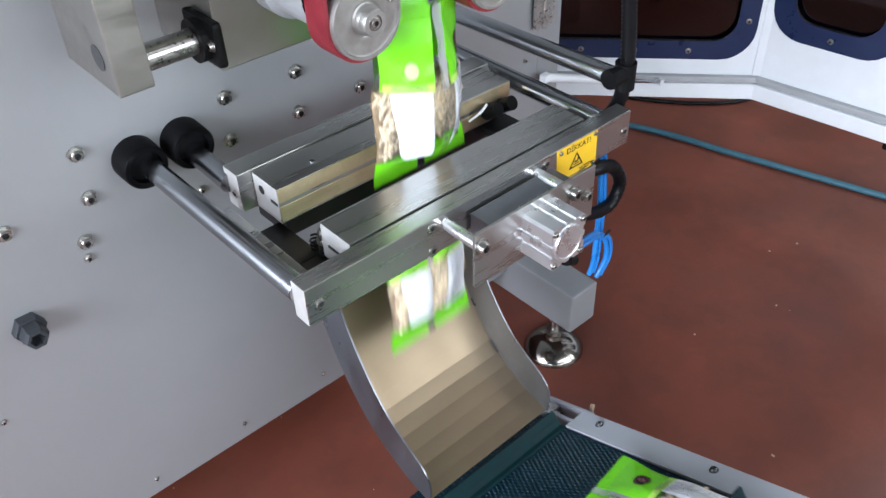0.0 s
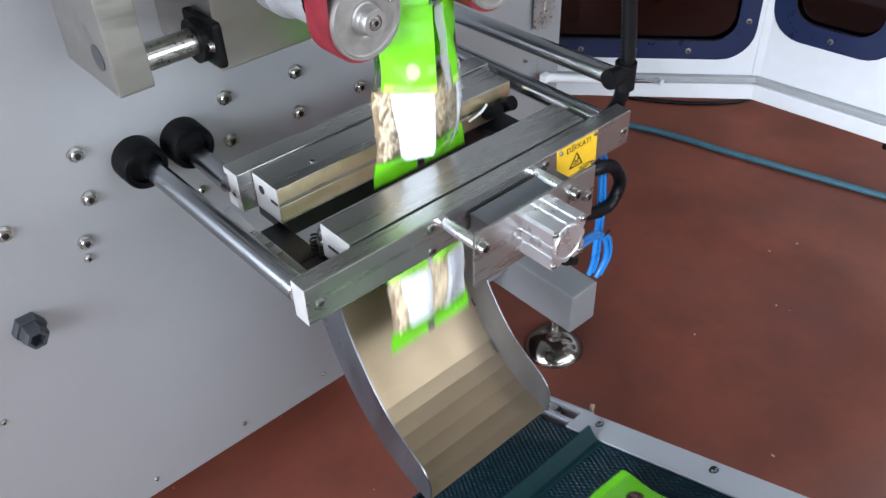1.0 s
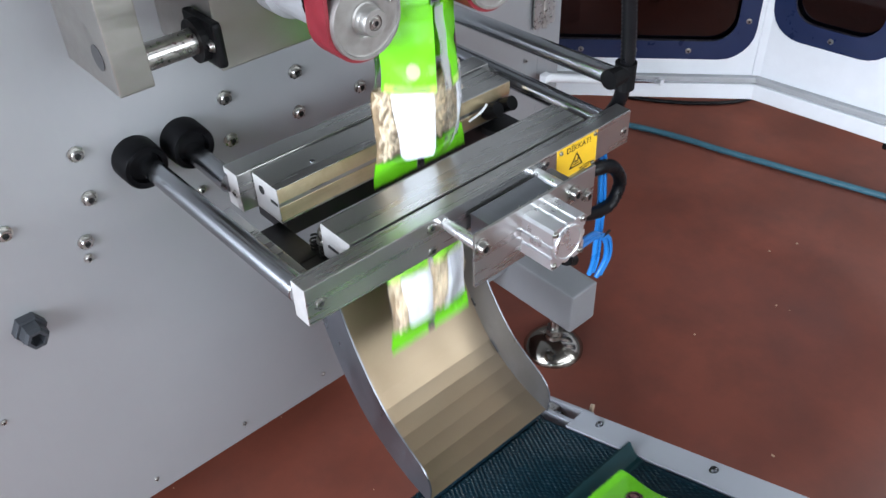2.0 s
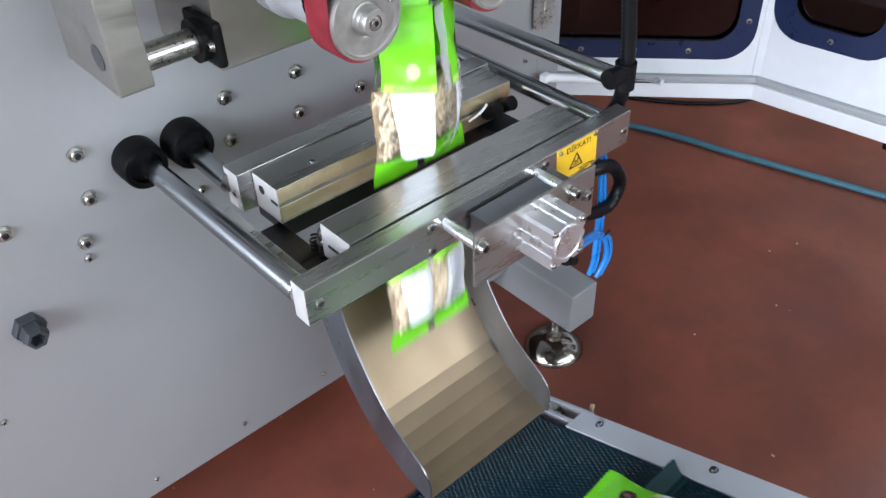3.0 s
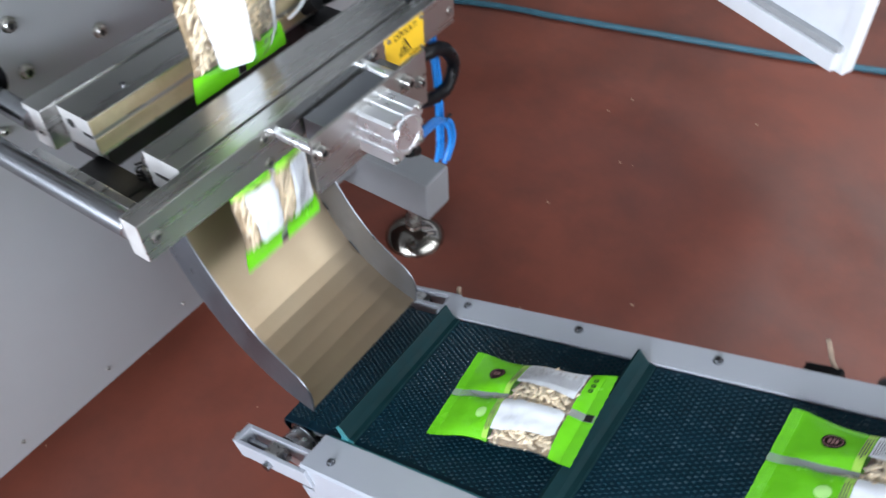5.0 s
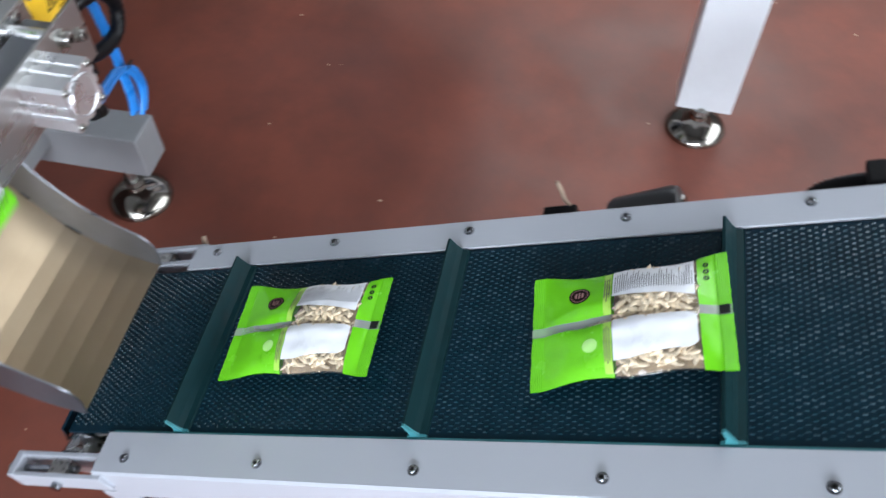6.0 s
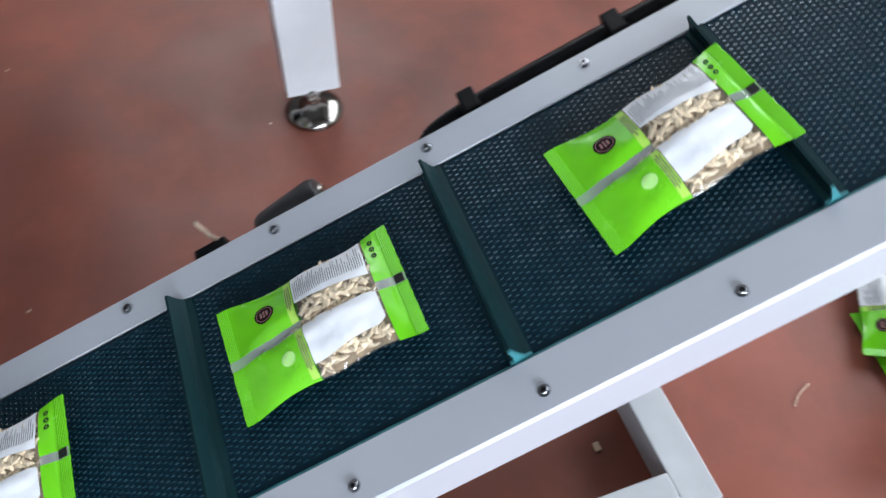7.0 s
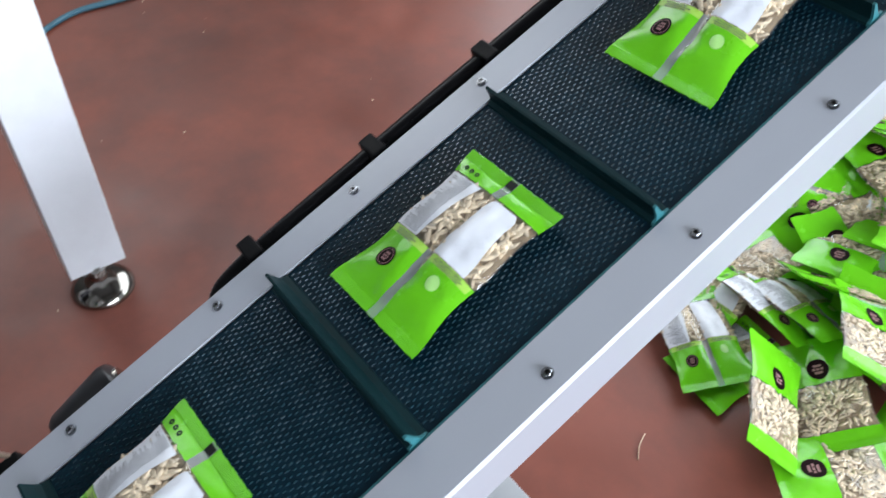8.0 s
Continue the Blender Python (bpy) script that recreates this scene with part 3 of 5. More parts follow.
def front_jaw():
    root = empty("front_sealing_jaw")
    tagged(root, "sliding steel front sealing jaw with crossbar, shafts and air cylinder", "sealing jaw", "sealing jaws")
    a, b = g(0.058, -0.265, 0.533), g(0.478, -0.245, 0.573)
    bar = steel_bar("crossbar", a, b, 0.0012, root, "ground steel crossbar")
    for x, z in ((0.072, 0.551), (0.196, 0.564), (0.196, 0.538), (0.470, 0.550), (0.347, 0.564)):
        screw("screw", g(x, -0.2648, z), (0, -1, 0), 0.0052, bar, depth=0.0015)
    a, b = g(0.122, -0.241, 0.534), g(0.430, -0.1965, 0.572)
    jaw = steel_bar("jaw", a, b, 0.0008, root, "ground steel jaw block")
    sl0, sl1 = g(0.1212, -0.236, 0.550), g(0.1225, -0.207, 0.553)
    part("slot", box(sl0, sl1), M["socket"], jaw)
    # black toothed sealing face and springs
    bm = bmesh.new()
    for k in range(5):
        z = 0.538 + k * 0.0068
        add_box(bm, g(0.1235, -0.1975, z), g(0.428, -0.1950, z + 0.0036))
    part("seal_face", bm, M["blackm"], jaw, "black ribbed sealing face")
    p = g(0.131, -0.186, 0.540)
    screw("adjusting_screw", p, (0, 0, 1), 0.0062, jaw, depth=0.016)
    for d in (0.0, 0.016):
        part("spring", tube([g(0.1305 + 0.0052 * math.cos(i * 0.9), -0.186 + d + 0.0052 * math.sin(i * 0.9), 0.506 + i * 0.0006) for i in range(52)], 0.0013, 6, step=2), M["blackm"], jaw, "black coil spring", 60)
    # hidden web between jaw and bar
    part("web", box(g(0.13, -0.246, 0.537), g(0.42, -0.240, 0.566)), M["blackm"], root)
    for x in (0.055, 0.459):
        part("guide_shaft", cyl(g(x + (0.010 if x < 0.2 else 0), -0.246, 0.558), g(x, 0.16, 0.567 if x < 0.2 else 0.560), 0.0118, n=36, bevel=0.001), M["chrome"], root, "polished round guide shaft", 40)
    # lower slide plates
    part("slide_plate", box(g(0.096, -0.226, 0.514), g(0.128, -0.110, 0.524), 0.001), M["blackm"], root, "blackened slide plate")
    for k in range(3):
        part("slot", box(g(0.102, -0.216 + k * 0.018, 0.5242), g(0.124, -0.208 + k * 0.018, 0.5250)), M["socket"], root)
    part("slide_cheek", box(g(0.086, -0.244, 0.520), g(0.095, -0.075, 0.540), 0.001), M["steel"], root)
    part("slide_plate", box(g(0.400, -0.226, 0.514), g(0.440, -0.110, 0.524), 0.001), M["blackm"], root)
    # cylinder bracket on standoffs
    br = part("cylinder_bracket", box(g(0.204, -0.312, 0.518), g(0.364, -0.309, 0.577), 0.0006), M["steel"], root, "bent steel cylinder bracket")
    part("carrier_block", box(g(0.240, -0.304, 0.536), g(0.350, -0.268, 0.560), 0.001), M["sheet"], br, "dark carrier block")
    for k in range(4):
        screw("screw", g(0.278 + 0.013 * k, -0.296, 0.560), (0, 0, 1), 0.0024, br, depth=0.003)
    for x, z in ((0.211, 0.562), (0.332, 0.560)):
        so = part("standoff", cyl(g(x, -0.265, z), g(x, -0.309, z), 0.0062, n=24, bevel=0.0008), M["brightalu"], root, "turned aluminium standoff", 40)
        screw("screw", g(x, -0.312, z), (0, -1, 0), 0.0066, so, depth=0.008)
    screw("screw", g(0.352, -0.312, 0.548), (0, -1, 0), 0.0055, br, depth=0.006)
    # the cylinder: extruded body with grooves, round end cap
    x0, x1, z0, z1 = 0.2625, 0.3075, 0.5245, 0.5695
    cw, ch = x1 - x0, z1 - z0
    prof = []
    gr = 0.10
    for (ax, az), (bx, bz) in zip(((0, 0), (1, 0), (1, 1), (0, 1)), ((1, 0), (1, 1), (0, 1), (0, 0))):
        nx, nz = -(bz - az), (bx - ax)
        for t, d in ((0.06, 0), (0.30, 0), (0.32, 0.045), (0.42, 0.045), (0.44, 0), (0.56, 0), (0.58, 0.045), (0.68, 0.045), (0.70, 0), (0.94, 0)):
            prof.append((ax + (bx - ax) * t + nx * d, az + (bz - az) * t + nz * d))
    prof = [(g(x0 + u * cw, 0, 0).x, g(0, 0, z0 + v * ch).z) for u, v in prof]
    body = part("cylinder_body", prism(prof, g(0, -0.309, 0).y, g(0, -0.349, 0).y, "y"), M["brightalu"], root, "extruded aluminium air cylinder")
    cc = g((x0 + x1) / 2, -0.3495, (z0 + z1) / 2)
    part("end_cap", lathe([(0, 0.0005), (0.0165, 0.0005), (0.0175, 0.0015), (0.0195, 0.0015), (0.0200, 0.0), (0.0200, -0.002)], 40, Matrix.Translation(cc) @ Euler((radians(90), 0, 0)).to_matrix().to_4x4()), M["brightalu"], body, "round end cap", 40)
    for u in (0.10, 0.90):
        for v in (0.10, 0.90):
            screw("screw", g(x0 + u * cw, -0.349, z0 + v * ch), (0, -1, 0), 0.0028, body)
    for x, y in ((0.296, -0.340), (0.284, -0.318)):
        f = g(x, y, z0)
        bm = bmesh.new()
        add_cyl(bm, f, f - Vector((0, 0, 0.013)), 0.0065, n=16)
        add_cyl(bm, f - Vector((0, 0, 0.010)), f + Vector((0.016, 0.004, -0.022)), 0.0060, n=16)
        part("elbow_fitting", bm, M["rubber"], root, "black push-in elbow fitting", 40)
    # hanger plate right of the cylinder
    part("hanger_plate", box(g(0.356, -0.270, 0.484), g(0.405, -0.2655, 0.534), 0.0008), M["steel"], root)
    screw("screw", g(0.392, -0.270, 0.515), (0, -1, 0), 0.0042, root, depth=0.004)
    warning_sticker(bar, (g(0.362, 0, 0).x, g(0, 0, 0.531).z), (g(0.423, 0, 0).x, g(0, 0, 0.5715).z), g(0, -0.265, 0).y)
    # cables of the jaw
    part("corrugated_hose", tube([g(0.400, -0.262, 0.522), g(0.430, -0.268, 0.523), g(0.462, -0.262, 0.506), g(0.484, -0.258, 0.474), g(0.468, -0.258, 0.450), g(0.430, -0.258, 0.456), g(0.396, -0.255, 0.476)], 0.0085, 12, 0.0011, 8, 0.0042), M["hose"], root, "black corrugated cable hose", 50)
    for d in (0, 0.007):
        part("air_tube", tube([g(0.456 + d, -0.246, 0.53), g(0.460 + d, -0.250, 0.46), g(0.461 + d, -0.250, 0.40), g(0.460 + d, -0.250, 0.365), g(0.457 + d, -0.248, 0.345)], 0.0034, 10), M["bluetube"], root, "blue polyurethane air tube", 50)
        part("air_tube", tube([g(0.312, -0.310, 0.497 - d * 0.4), g(0.335, -0.304, 0.482 - d), g(0.356, -0.294, 0.465 - d), g(0.402, -0.276, 0.444 - d), g(0.442 + d, -0.262, 0.424 - d), g(0.468 + d, -0.258, 0.398), g(0.476 + d, -0.256, 0.366), g(0.464 + d, -0.254, 0.340)], 0.0034, 10), M["bluetube"], root, "blue polyurethane air tube", 50)
    part("cable_tie", tube([g(0.448, -0.259, 0.415), g(0.458, -0.262, 0.412), g(0.474, -0.259, 0.410)], 0.0018, 6), M["ink"], root)
    part("plug", cyl(g(0.400, -0.262, 0.500), g(0.404, -0.262, 0.452), 0.0095, 0.008, 18), M["rubber"], root)
    return root


def rear_jaw():
    root = empty("rear_sealing_jaw")
    tagged(root, "sliding steel rear sealing jaw with a scorched sealing face", "sealing jaw", "sealing jaws")
    jaw = steel_bar("jaw", g(0.122, -0.1955, 0.532), g(0.436, -0.1515, 0.572), 0.0008, root, "ground steel jaw block")
    part("seal_face", box(g(0.1225, -0.1962, 0.535), g(0.4355, -0.1954, 0.551)), M["brass"], jaw, "heat-tinted brass sealing face")
    part("seal_face", box(g(0.1225, -0.1962, 0.556), g(0.4355, -0.1954, 0.5712)), M["brass"], jaw)
    part("slot", box(g(0.1213, -0.194, 0.552), g(0.4365, -0.182, 0.555)), M["socket"], jaw)
    p = g(0.1216, -0.166, 0.558)
    part("hole", cyl(p, p + Vector((0.002, 0, 0)), 0.0052, n=20), M["socket"], jaw)
    part("plug", cyl(g(0.176, -0.178, 0.572), g(0.176, -0.178, 0.5732), 0.003, n=14), M["chrome"], jaw)
    bar = steel_bar("crossbar", g(0.106, -0.150, 0.530), g(0.446, -0.124, 0.574), 0.001, root, "ground steel rear crossbar")
    screw("screw", g(0.1065, -0.140, 0.548), (-1, 0, 0), 0.0048, bar, depth=0.002)
    screw("screw", g(0.441, -0.150, 0.562), (0, -1, 0), 0.007, bar, depth=0.004)
    part("guide_shaft", cyl(g(0.108, -0.130, 0.556), g(0.108, 0.16, 0.566), 0.0118, n=36), M["chrome"], root, "polished round guide shaft", 40)
    part("guide_shaft", cyl(g(0.420, -0.130, 0.556), g(0.420, 0.16, 0.560), 0.0118, n=36), M["chrome"], root, "polished round guide shaft", 40)
    part("under_block", box(g(0.132, -0.186, 0.505), g(0.425, -0.130, 0.531), 0.001), M["blackm"], root, "blackened lower block")
    for dx in (0, 0.022):
        part("connector", cyl(g(0.398 + dx, -0.196, 0.545), g(0.400 + dx, -0.214, 0.556), 0.009, n=18), M["rubber"], root, "black heater connector")
    part("heater_lead", tube([g(0.372, -0.196, 0.545), g(0.378, -0.206, 0.556), g(0.388, -0.206, 0.562), g(0.396, -0.198, 0.558)], 0.0016, 8), M["label"], root, "white heater lead", 50)
    return root


FRONT, REAR = front_jaw(), rear_jaw()


def hose_stand():
    root = empty("hose_holder")
    tagged(root, "steel rod with black clamp holding a corrugated hose", "hose holder")
    part("rod", cyl(g(0.475, 0.0, 0.600), g(0.475, -0.276, 0.604), 0.0112, n=28, bevel=0.001), M["chrome"], root, "polished steel rod", 40)
    c = g(0.477, -0.272, 0.604)
    bm = bmesh.new()
    add_cyl(bm, c + Vector((-0.014, -0.006, 0)), c + Vector((0.018, -0.006, 0)), 0.0115, n=12)
    add_cyl(bm, c + Vector((0.016, -0.006, -0.020)), c + Vector((0.016, -0.006, 0.012)), 0.0125, n=18)
    part("clamp", bm, M["rubber"], root, "black plastic clamp")
    part("corrugated_hose", tube([g(0.468, -0.275, 0.86), g(0.480, -0.278, 0.72), g(0.490, -0.279, 0.64), g(0.492, -0.279, 0.600), g(0.494, -0.270, 0.560), g(0.486, -0.250, 0.530), g(0.455, -0.232, 0.516), g(0.42, -0.220, 0.512)], 0.0090, 14, 0.0012, 8, 0.0046), M["hose"], root, "black corrugated cable hose", 50)


hose_stand()


# ---- chute ----
def chute():
    root = empty("discharge_chute")
    tagged(root, "curved worn sheet-steel discharge chute with side flanges", "chute")
    x0, x1, th = 0.1995, 0.414, 0.0022
    # side view: the slide's line and the flanges' upper line, as (y, z)
    slide_pts = [(0, *p) for p in ((-0.060, 0.372), (-0.074, 0.330), (-0.090, 0.284), (-0.106, 0.243), (-0.128, 0.203), (-0.155, 0.168), (-0.188, 0.142), (-0.228, 0.122), (-0.267, 0.112))]
    upper_pts = [(0, *p) for p in ((-0.108, 0.380), (-0.117, 0.344), (-0.131, 0.307), (-0.150, 0.271), (-0.173, 0.236), (-0.199, 0.207), (-0.229, 0.186), (-0.254, 0.171), (-0.266, 0.158))]
    lines = []
    for line in (slide_pts, upper_pts):
        fine = smooth_path(line, 4)
        lines.append([(p.y, p.z) for i, p in enumerate(fine) if i < 17 or i % 2 == 0])
    pts, tops = lines
    nrm = []
    for i in range(len(pts)):
        a, b = pts[max(i - 1, 0)], pts[min(i + 1, len(pts) - 1)]
        d = Vector((b[0] - a[0], b[1] - a[1])).normalized()
        nrm.append(Vector((d.y, -d.x)))
    bm = bmesh.new()
    xs = [x0 + (x1 - x0) * k / 6 for k in range(7)]
    top = [[bm.verts.new((x, p[0], p[1])) for x in xs] for p in pts]
    bot = [[bm.verts.new((x, p[0] - n.x * th, p[1] - n.y * th)) for x in xs] for p, n in zip(pts, nrm)]
    for rows in (top, bot):
        for a, b in zip(rows, rows[1:]):
            for k in range(6):
                bm.faces.new((a[k], a[k + 1], b[k + 1], b[k]))
    for r in (0, -1):
        for k in range(6):
            bm.faces.new((top[r][k], top[r][k + 1], bot[r][k + 1], bot[r][k]))
    for k in (0, -1):
        for i in range(len(pts) - 1):
            bm.faces.new((top[i][k], top[i + 1][k], bot[i + 1][k], bot[i][k]))
    bmesh.ops.recalc_face_normals(bm, faces=bm.faces)
    part("slide", bm, M["chute"], root, "worn sheet-steel slide with brake-bent facets", 3.0)
    part("head_seam", tube([(x0 + 0.002, -0.0690, 0.3500), (x1 - 0.002, -0.0690, 0.3500)], 0.0013, 6, step=1), M["socket"], root)
    # rounded front corner of each flange
    corner = [(-0.2705, 0.148), (-0.2715, 0.136), (-0.2700, 0.122)]
    for x, s in ((x0, -1), (x1, 1)):
        bm = bmesh.new()
        rows = []
        deep = [th + (0.012 * (1 - (i / (len(pts) - 1)) ** 2) if s < 0 else 0.0) for i in range(len(pts))]
        outline = list(zip([(p[0] - n.x * d, p[1] - n.y * d) for p, n, d in zip(pts, nrm, deep)], tops))
        outline += [((pts[-1][0] - 0.0006 * (k + 1), pts[-1][1] - 0.002), c) for k, c in enumerate(corner)]
        for lo, hi in outline:
            rows.append([bm.verts.new(q) for q in ((x, *lo), (x, *hi), (x + s * th, *hi), (x + s * th, *lo))])
        for a, b in zip(rows, rows[1:]):
            for k in range(4):
                bm.faces.new((a[k], a[(k + 1) % 4], b[(k + 1) % 4], b[k]))
        bm.faces.new(rows[0])
        bm.faces.new(rows[-1][::-1])
        bmesh.ops.recalc_face_normals(bm, faces=bm.faces)
        flange = part("side_flange", bm, M["sheet"], root, "bent sheet-steel side flange", 25)
        # relief slits of the bend along the far flange
        if s > 0:
            for i in (9, 14, 18):
                p, q = pts[i], pts[i + 1]
                part("bend_slit", tube([(x - 0.0012, p[0] - 0.002, p[1] + 0.002), (x - 0.0012, q[0] - 0.002, q[1] + 0.002)], 0.0009, 6, step=1), M["socket"], flange)
    part("mounting_arm", box((0.23, -0.084, 0.29), (0.27, g(0, 0, 0).y, 0.30), 0.001), M["steel"], root)
    part("mounting_arm", box((0.35, -0.084, 0.29), (0.39, g(0, 0, 0).y, 0.30), 0.001), M["steel"], root)


chute()


# ---- levelling feet, machine leg ----
def foot_parts(parent, x, y, r, stem_top):
    m = Matrix.Translation((x, y, 0))
    part("foot_pad", lathe([(r, 0), (r * 1.0, 0.004), (r * 0.96, 0.008), (r * 0.80, 0.017), (r * 0.55, 0.024), (r * 0.30, 0.028), (r * 0.27, 0.034), (0, 0.034)], 40, m), M["cast"], parent, "polished steel levelling foot", 40)
    part("stem", cyl((x, y, 0.03), (x, y, stem_top), r * 0.16, n=18), M["bolt"], parent, "threaded steel stem", 40)
    part("nut", cyl((x, y, 0.036), (x, y, 0.046), r * 0.30, n=6), M["bolt"], parent)


def machine_leg():
    root = empty("machine_leg", lowered(STAND_A))
    tagged(root, "grey painted square tube leg on a polished levelling foot", "machine leg")
    x0, x1, y0, z0, z1 = 0.572, 0.630, -0.174, 0.086, 0.160
    part("tube", box((x0, y0, z0), (x1, 0.60, z1), 0.004), M["legpaint"], root, "grey powder-coated square tube")
    foot_parts(root, 0.597, -0.122, 0.050, z0)


machine_leg()


# ---- safety guard ----
GUARD = [(0.98, 0.58), (1.455, 0.053), (1.485, -0.262), (1.330, -0.585)]


def guard():
    for i, (a, b) in enumerate(zip(GUARD, GUARD[1:])):
        a, b = Vector((*a, 0)), Vector((*b, 0))
        d = b - a
        ln = d.length
        m = Matrix.Translation(a) @ Matrix.Rotation(math.atan2(d.y, d.x), 4, "Z")
        root = empty("guard_door", m)
        tagged(root, "white machine guard door with a smoked pane in a navy frame", "guard door", "guard doors round the machine")
        top, zb = 1.55, 0.091
        wz0, wz1, wx0, wx1 = (0.177, 0.240, 0.200)[i], 1.40, (0.06, 0.008, 0.045)[i], ln - (0.026, 0.045, 0.045)[i]
        out, inn = rounded(0.004, zb, ln - 0.004, top, 0.003), rounded(wx0 + 0.035, wz0 + 0.035, wx1 - 0.035, wz1, 0.05)
        rot = Matrix.Rotation(radians(90), 4, "X")
        part("door_leaf", ring_plate(out, inn, -0.012, 0.012, rot), M["white"], root, "white powder-coated sheet door")
        fr = part("window_frame", ring_plate(rounded(wx0, wz0, wx1, wz1 + 0.03, 0.07), rounded(wx0 + 0.042, wz0 + 0.042, wx1 - 0.042, wz1 - 0.01, 0.05), 0.012, 0.0155, rot), M["navy"], root, "navy blue window frame")
        fr2 = part("window_frame", ring_plate(rounded(wx0, wz0, wx1, wz1 + 0.03, 0.07), rounded(wx0 + 0.042, wz0 + 0.042, wx1 - 0.042, wz1 - 0.01, 0.05), -0.0155, -0.012, rot), M["navy"], root, "navy blue window frame")
        bm = bmesh.new()
        pts = [bm.verts.new((x, 0, z)) for x, z in rounded(wx0 + 0.03, wz0 + 0.03, wx1 - 0.03, wz1, 0.05)]
        bm.faces.new(pts)
        bmesh.ops.solidify(bm, geom=bm.faces[:], thickness=0.004)
        part("pane", bm, M["smoke"], root, "smoked plastic pane")
        n = max(2, int(ln / 0.13))
        for k in range(n + 1):
            x = wx0 + 0.02 + (wx1 - wx0 - 0.04) * k / n
            for s, f in ((-1, fr2), (1, fr)):
                z = wz0 + (0.02 if 0 < k < n else 0.09)
                screw("screw", (x, s * 0.0155, z), (0, s, 0), 0.0046, f)
        # bottom rail, folded
        part("bottom_rail", box((0.002, -0.034, zb), (ln - 0.002, -0.012, zb + 0.036), 0.003), M["white"], root, "white folded bottom rail")
        part("rail_top", box((0.002, -0.028, zb + 0.0365), (ln - 0.002, -0.012, zb + 0.050), 0.003), M["greypaint"], root)
        part("end_post", box((ln - 0.016, -0.016, zb - 0.006), (ln + 0.012, 0.014, top), 0.002), M["white"], root, "white square door post")
        if i == 1:
            part("stop", cyl((ln - 0.008, -0.028, zb - 0.012), (ln - 0.008, -0.028, zb), 0.008, n=14), M["rubber"], root, "black rubber door stop")
    # gas strut that holds the door
    st = empty("gas_strut")
    tagged(st, "slim white gas strut between machine edge and guard rail", "gas strut")
    a, b = Vector((0.716, 0.030, 0.405)), Vector((1.275, 0.185, 0.136))
    c = a.lerp(b, 0.42)
    part("barrel", cyl(a, c, 0.0074, n=20), M["white"], st, "white barrel", 40)
    part("piston_rod", cyl(c, b, 0.0045, n=14), M["chrome"], st, "bright piston rod", 40)
    for p in (a, b):
        part("end_joint", box(p - Vector((0.008, 0.007, 0.006)), p + Vector((0.008, 0.007, 0.006)), 0.002), M["white"], st)
    # the stout outer leg
    leg = empty("table_leg", lowered(STAND_B))
    tagged(leg, "white square tube leg on a round polished levelling foot", "leg")
    m = Matrix.Translation((0.958, -0.985, 0)) @ Matrix.Rotation(radians(-2), 4, "Z")
    part("tube", box((-0.032, -0.046, 0.045), (0.032, 0.042, 1.25), 0.002, m), M["white"], leg, "white powder-coated square tube")
    foot_parts(leg, 0.932, -0.983, 0.050, 0.05)


guard()


def floor_hoses():
    ob = part("air_hose", tube([(1.10, 0.60, 0.008), (1.27, 0.215, 0.008), (1.325, 0.0, 0.008), (1.385, -0.24, 0.008), (1.46, -0.53, 0.008), (1.55, -0.80, 0.008), (1.70, -1.08, 0.008), (1.80, -1.25, 0.008), (1.83, -1.50, 0.008), (2.2, -1.9, 0.008)], 0.0068, 12), M["tealhose"], None, "", 60)
    ob.matrix_basis = lowered(STAND_A)
    tagged(ob, "teal rubber air hose lying across the floor", "hose")
    ob = part("cable", tube([(1.359, 0.369, 0.005), (1.377, 0.321, 0.005), (1.419, 0.251, 0.005), (1.47, 0.188, 0.005), (1.528, 0.138, 0.005), (1.579, 0.116, 0.005)], 0.005, 10), M["hose"], None, "", 60)
    ob.matrix_basis = lowered(STAND_A)
    tagged(ob, "thin black cable lying on the floor", "cable")


floor_hoses()


# ---- conveyor: its space runs up the slope (y), across (minus x) and off the belt (z) ----
SLOPE, SPEED, PITCH = 21.3, 0.373, 0.303
CONV = pose(0, 0, -0.040, SLOPE, 0, 180)
TAIL, RAD, BELT_H, COUNT = 0.240, 0.030, -0.004, 14
RUN = (COUNT * PITCH - 2 * math.pi * RAD) / 2


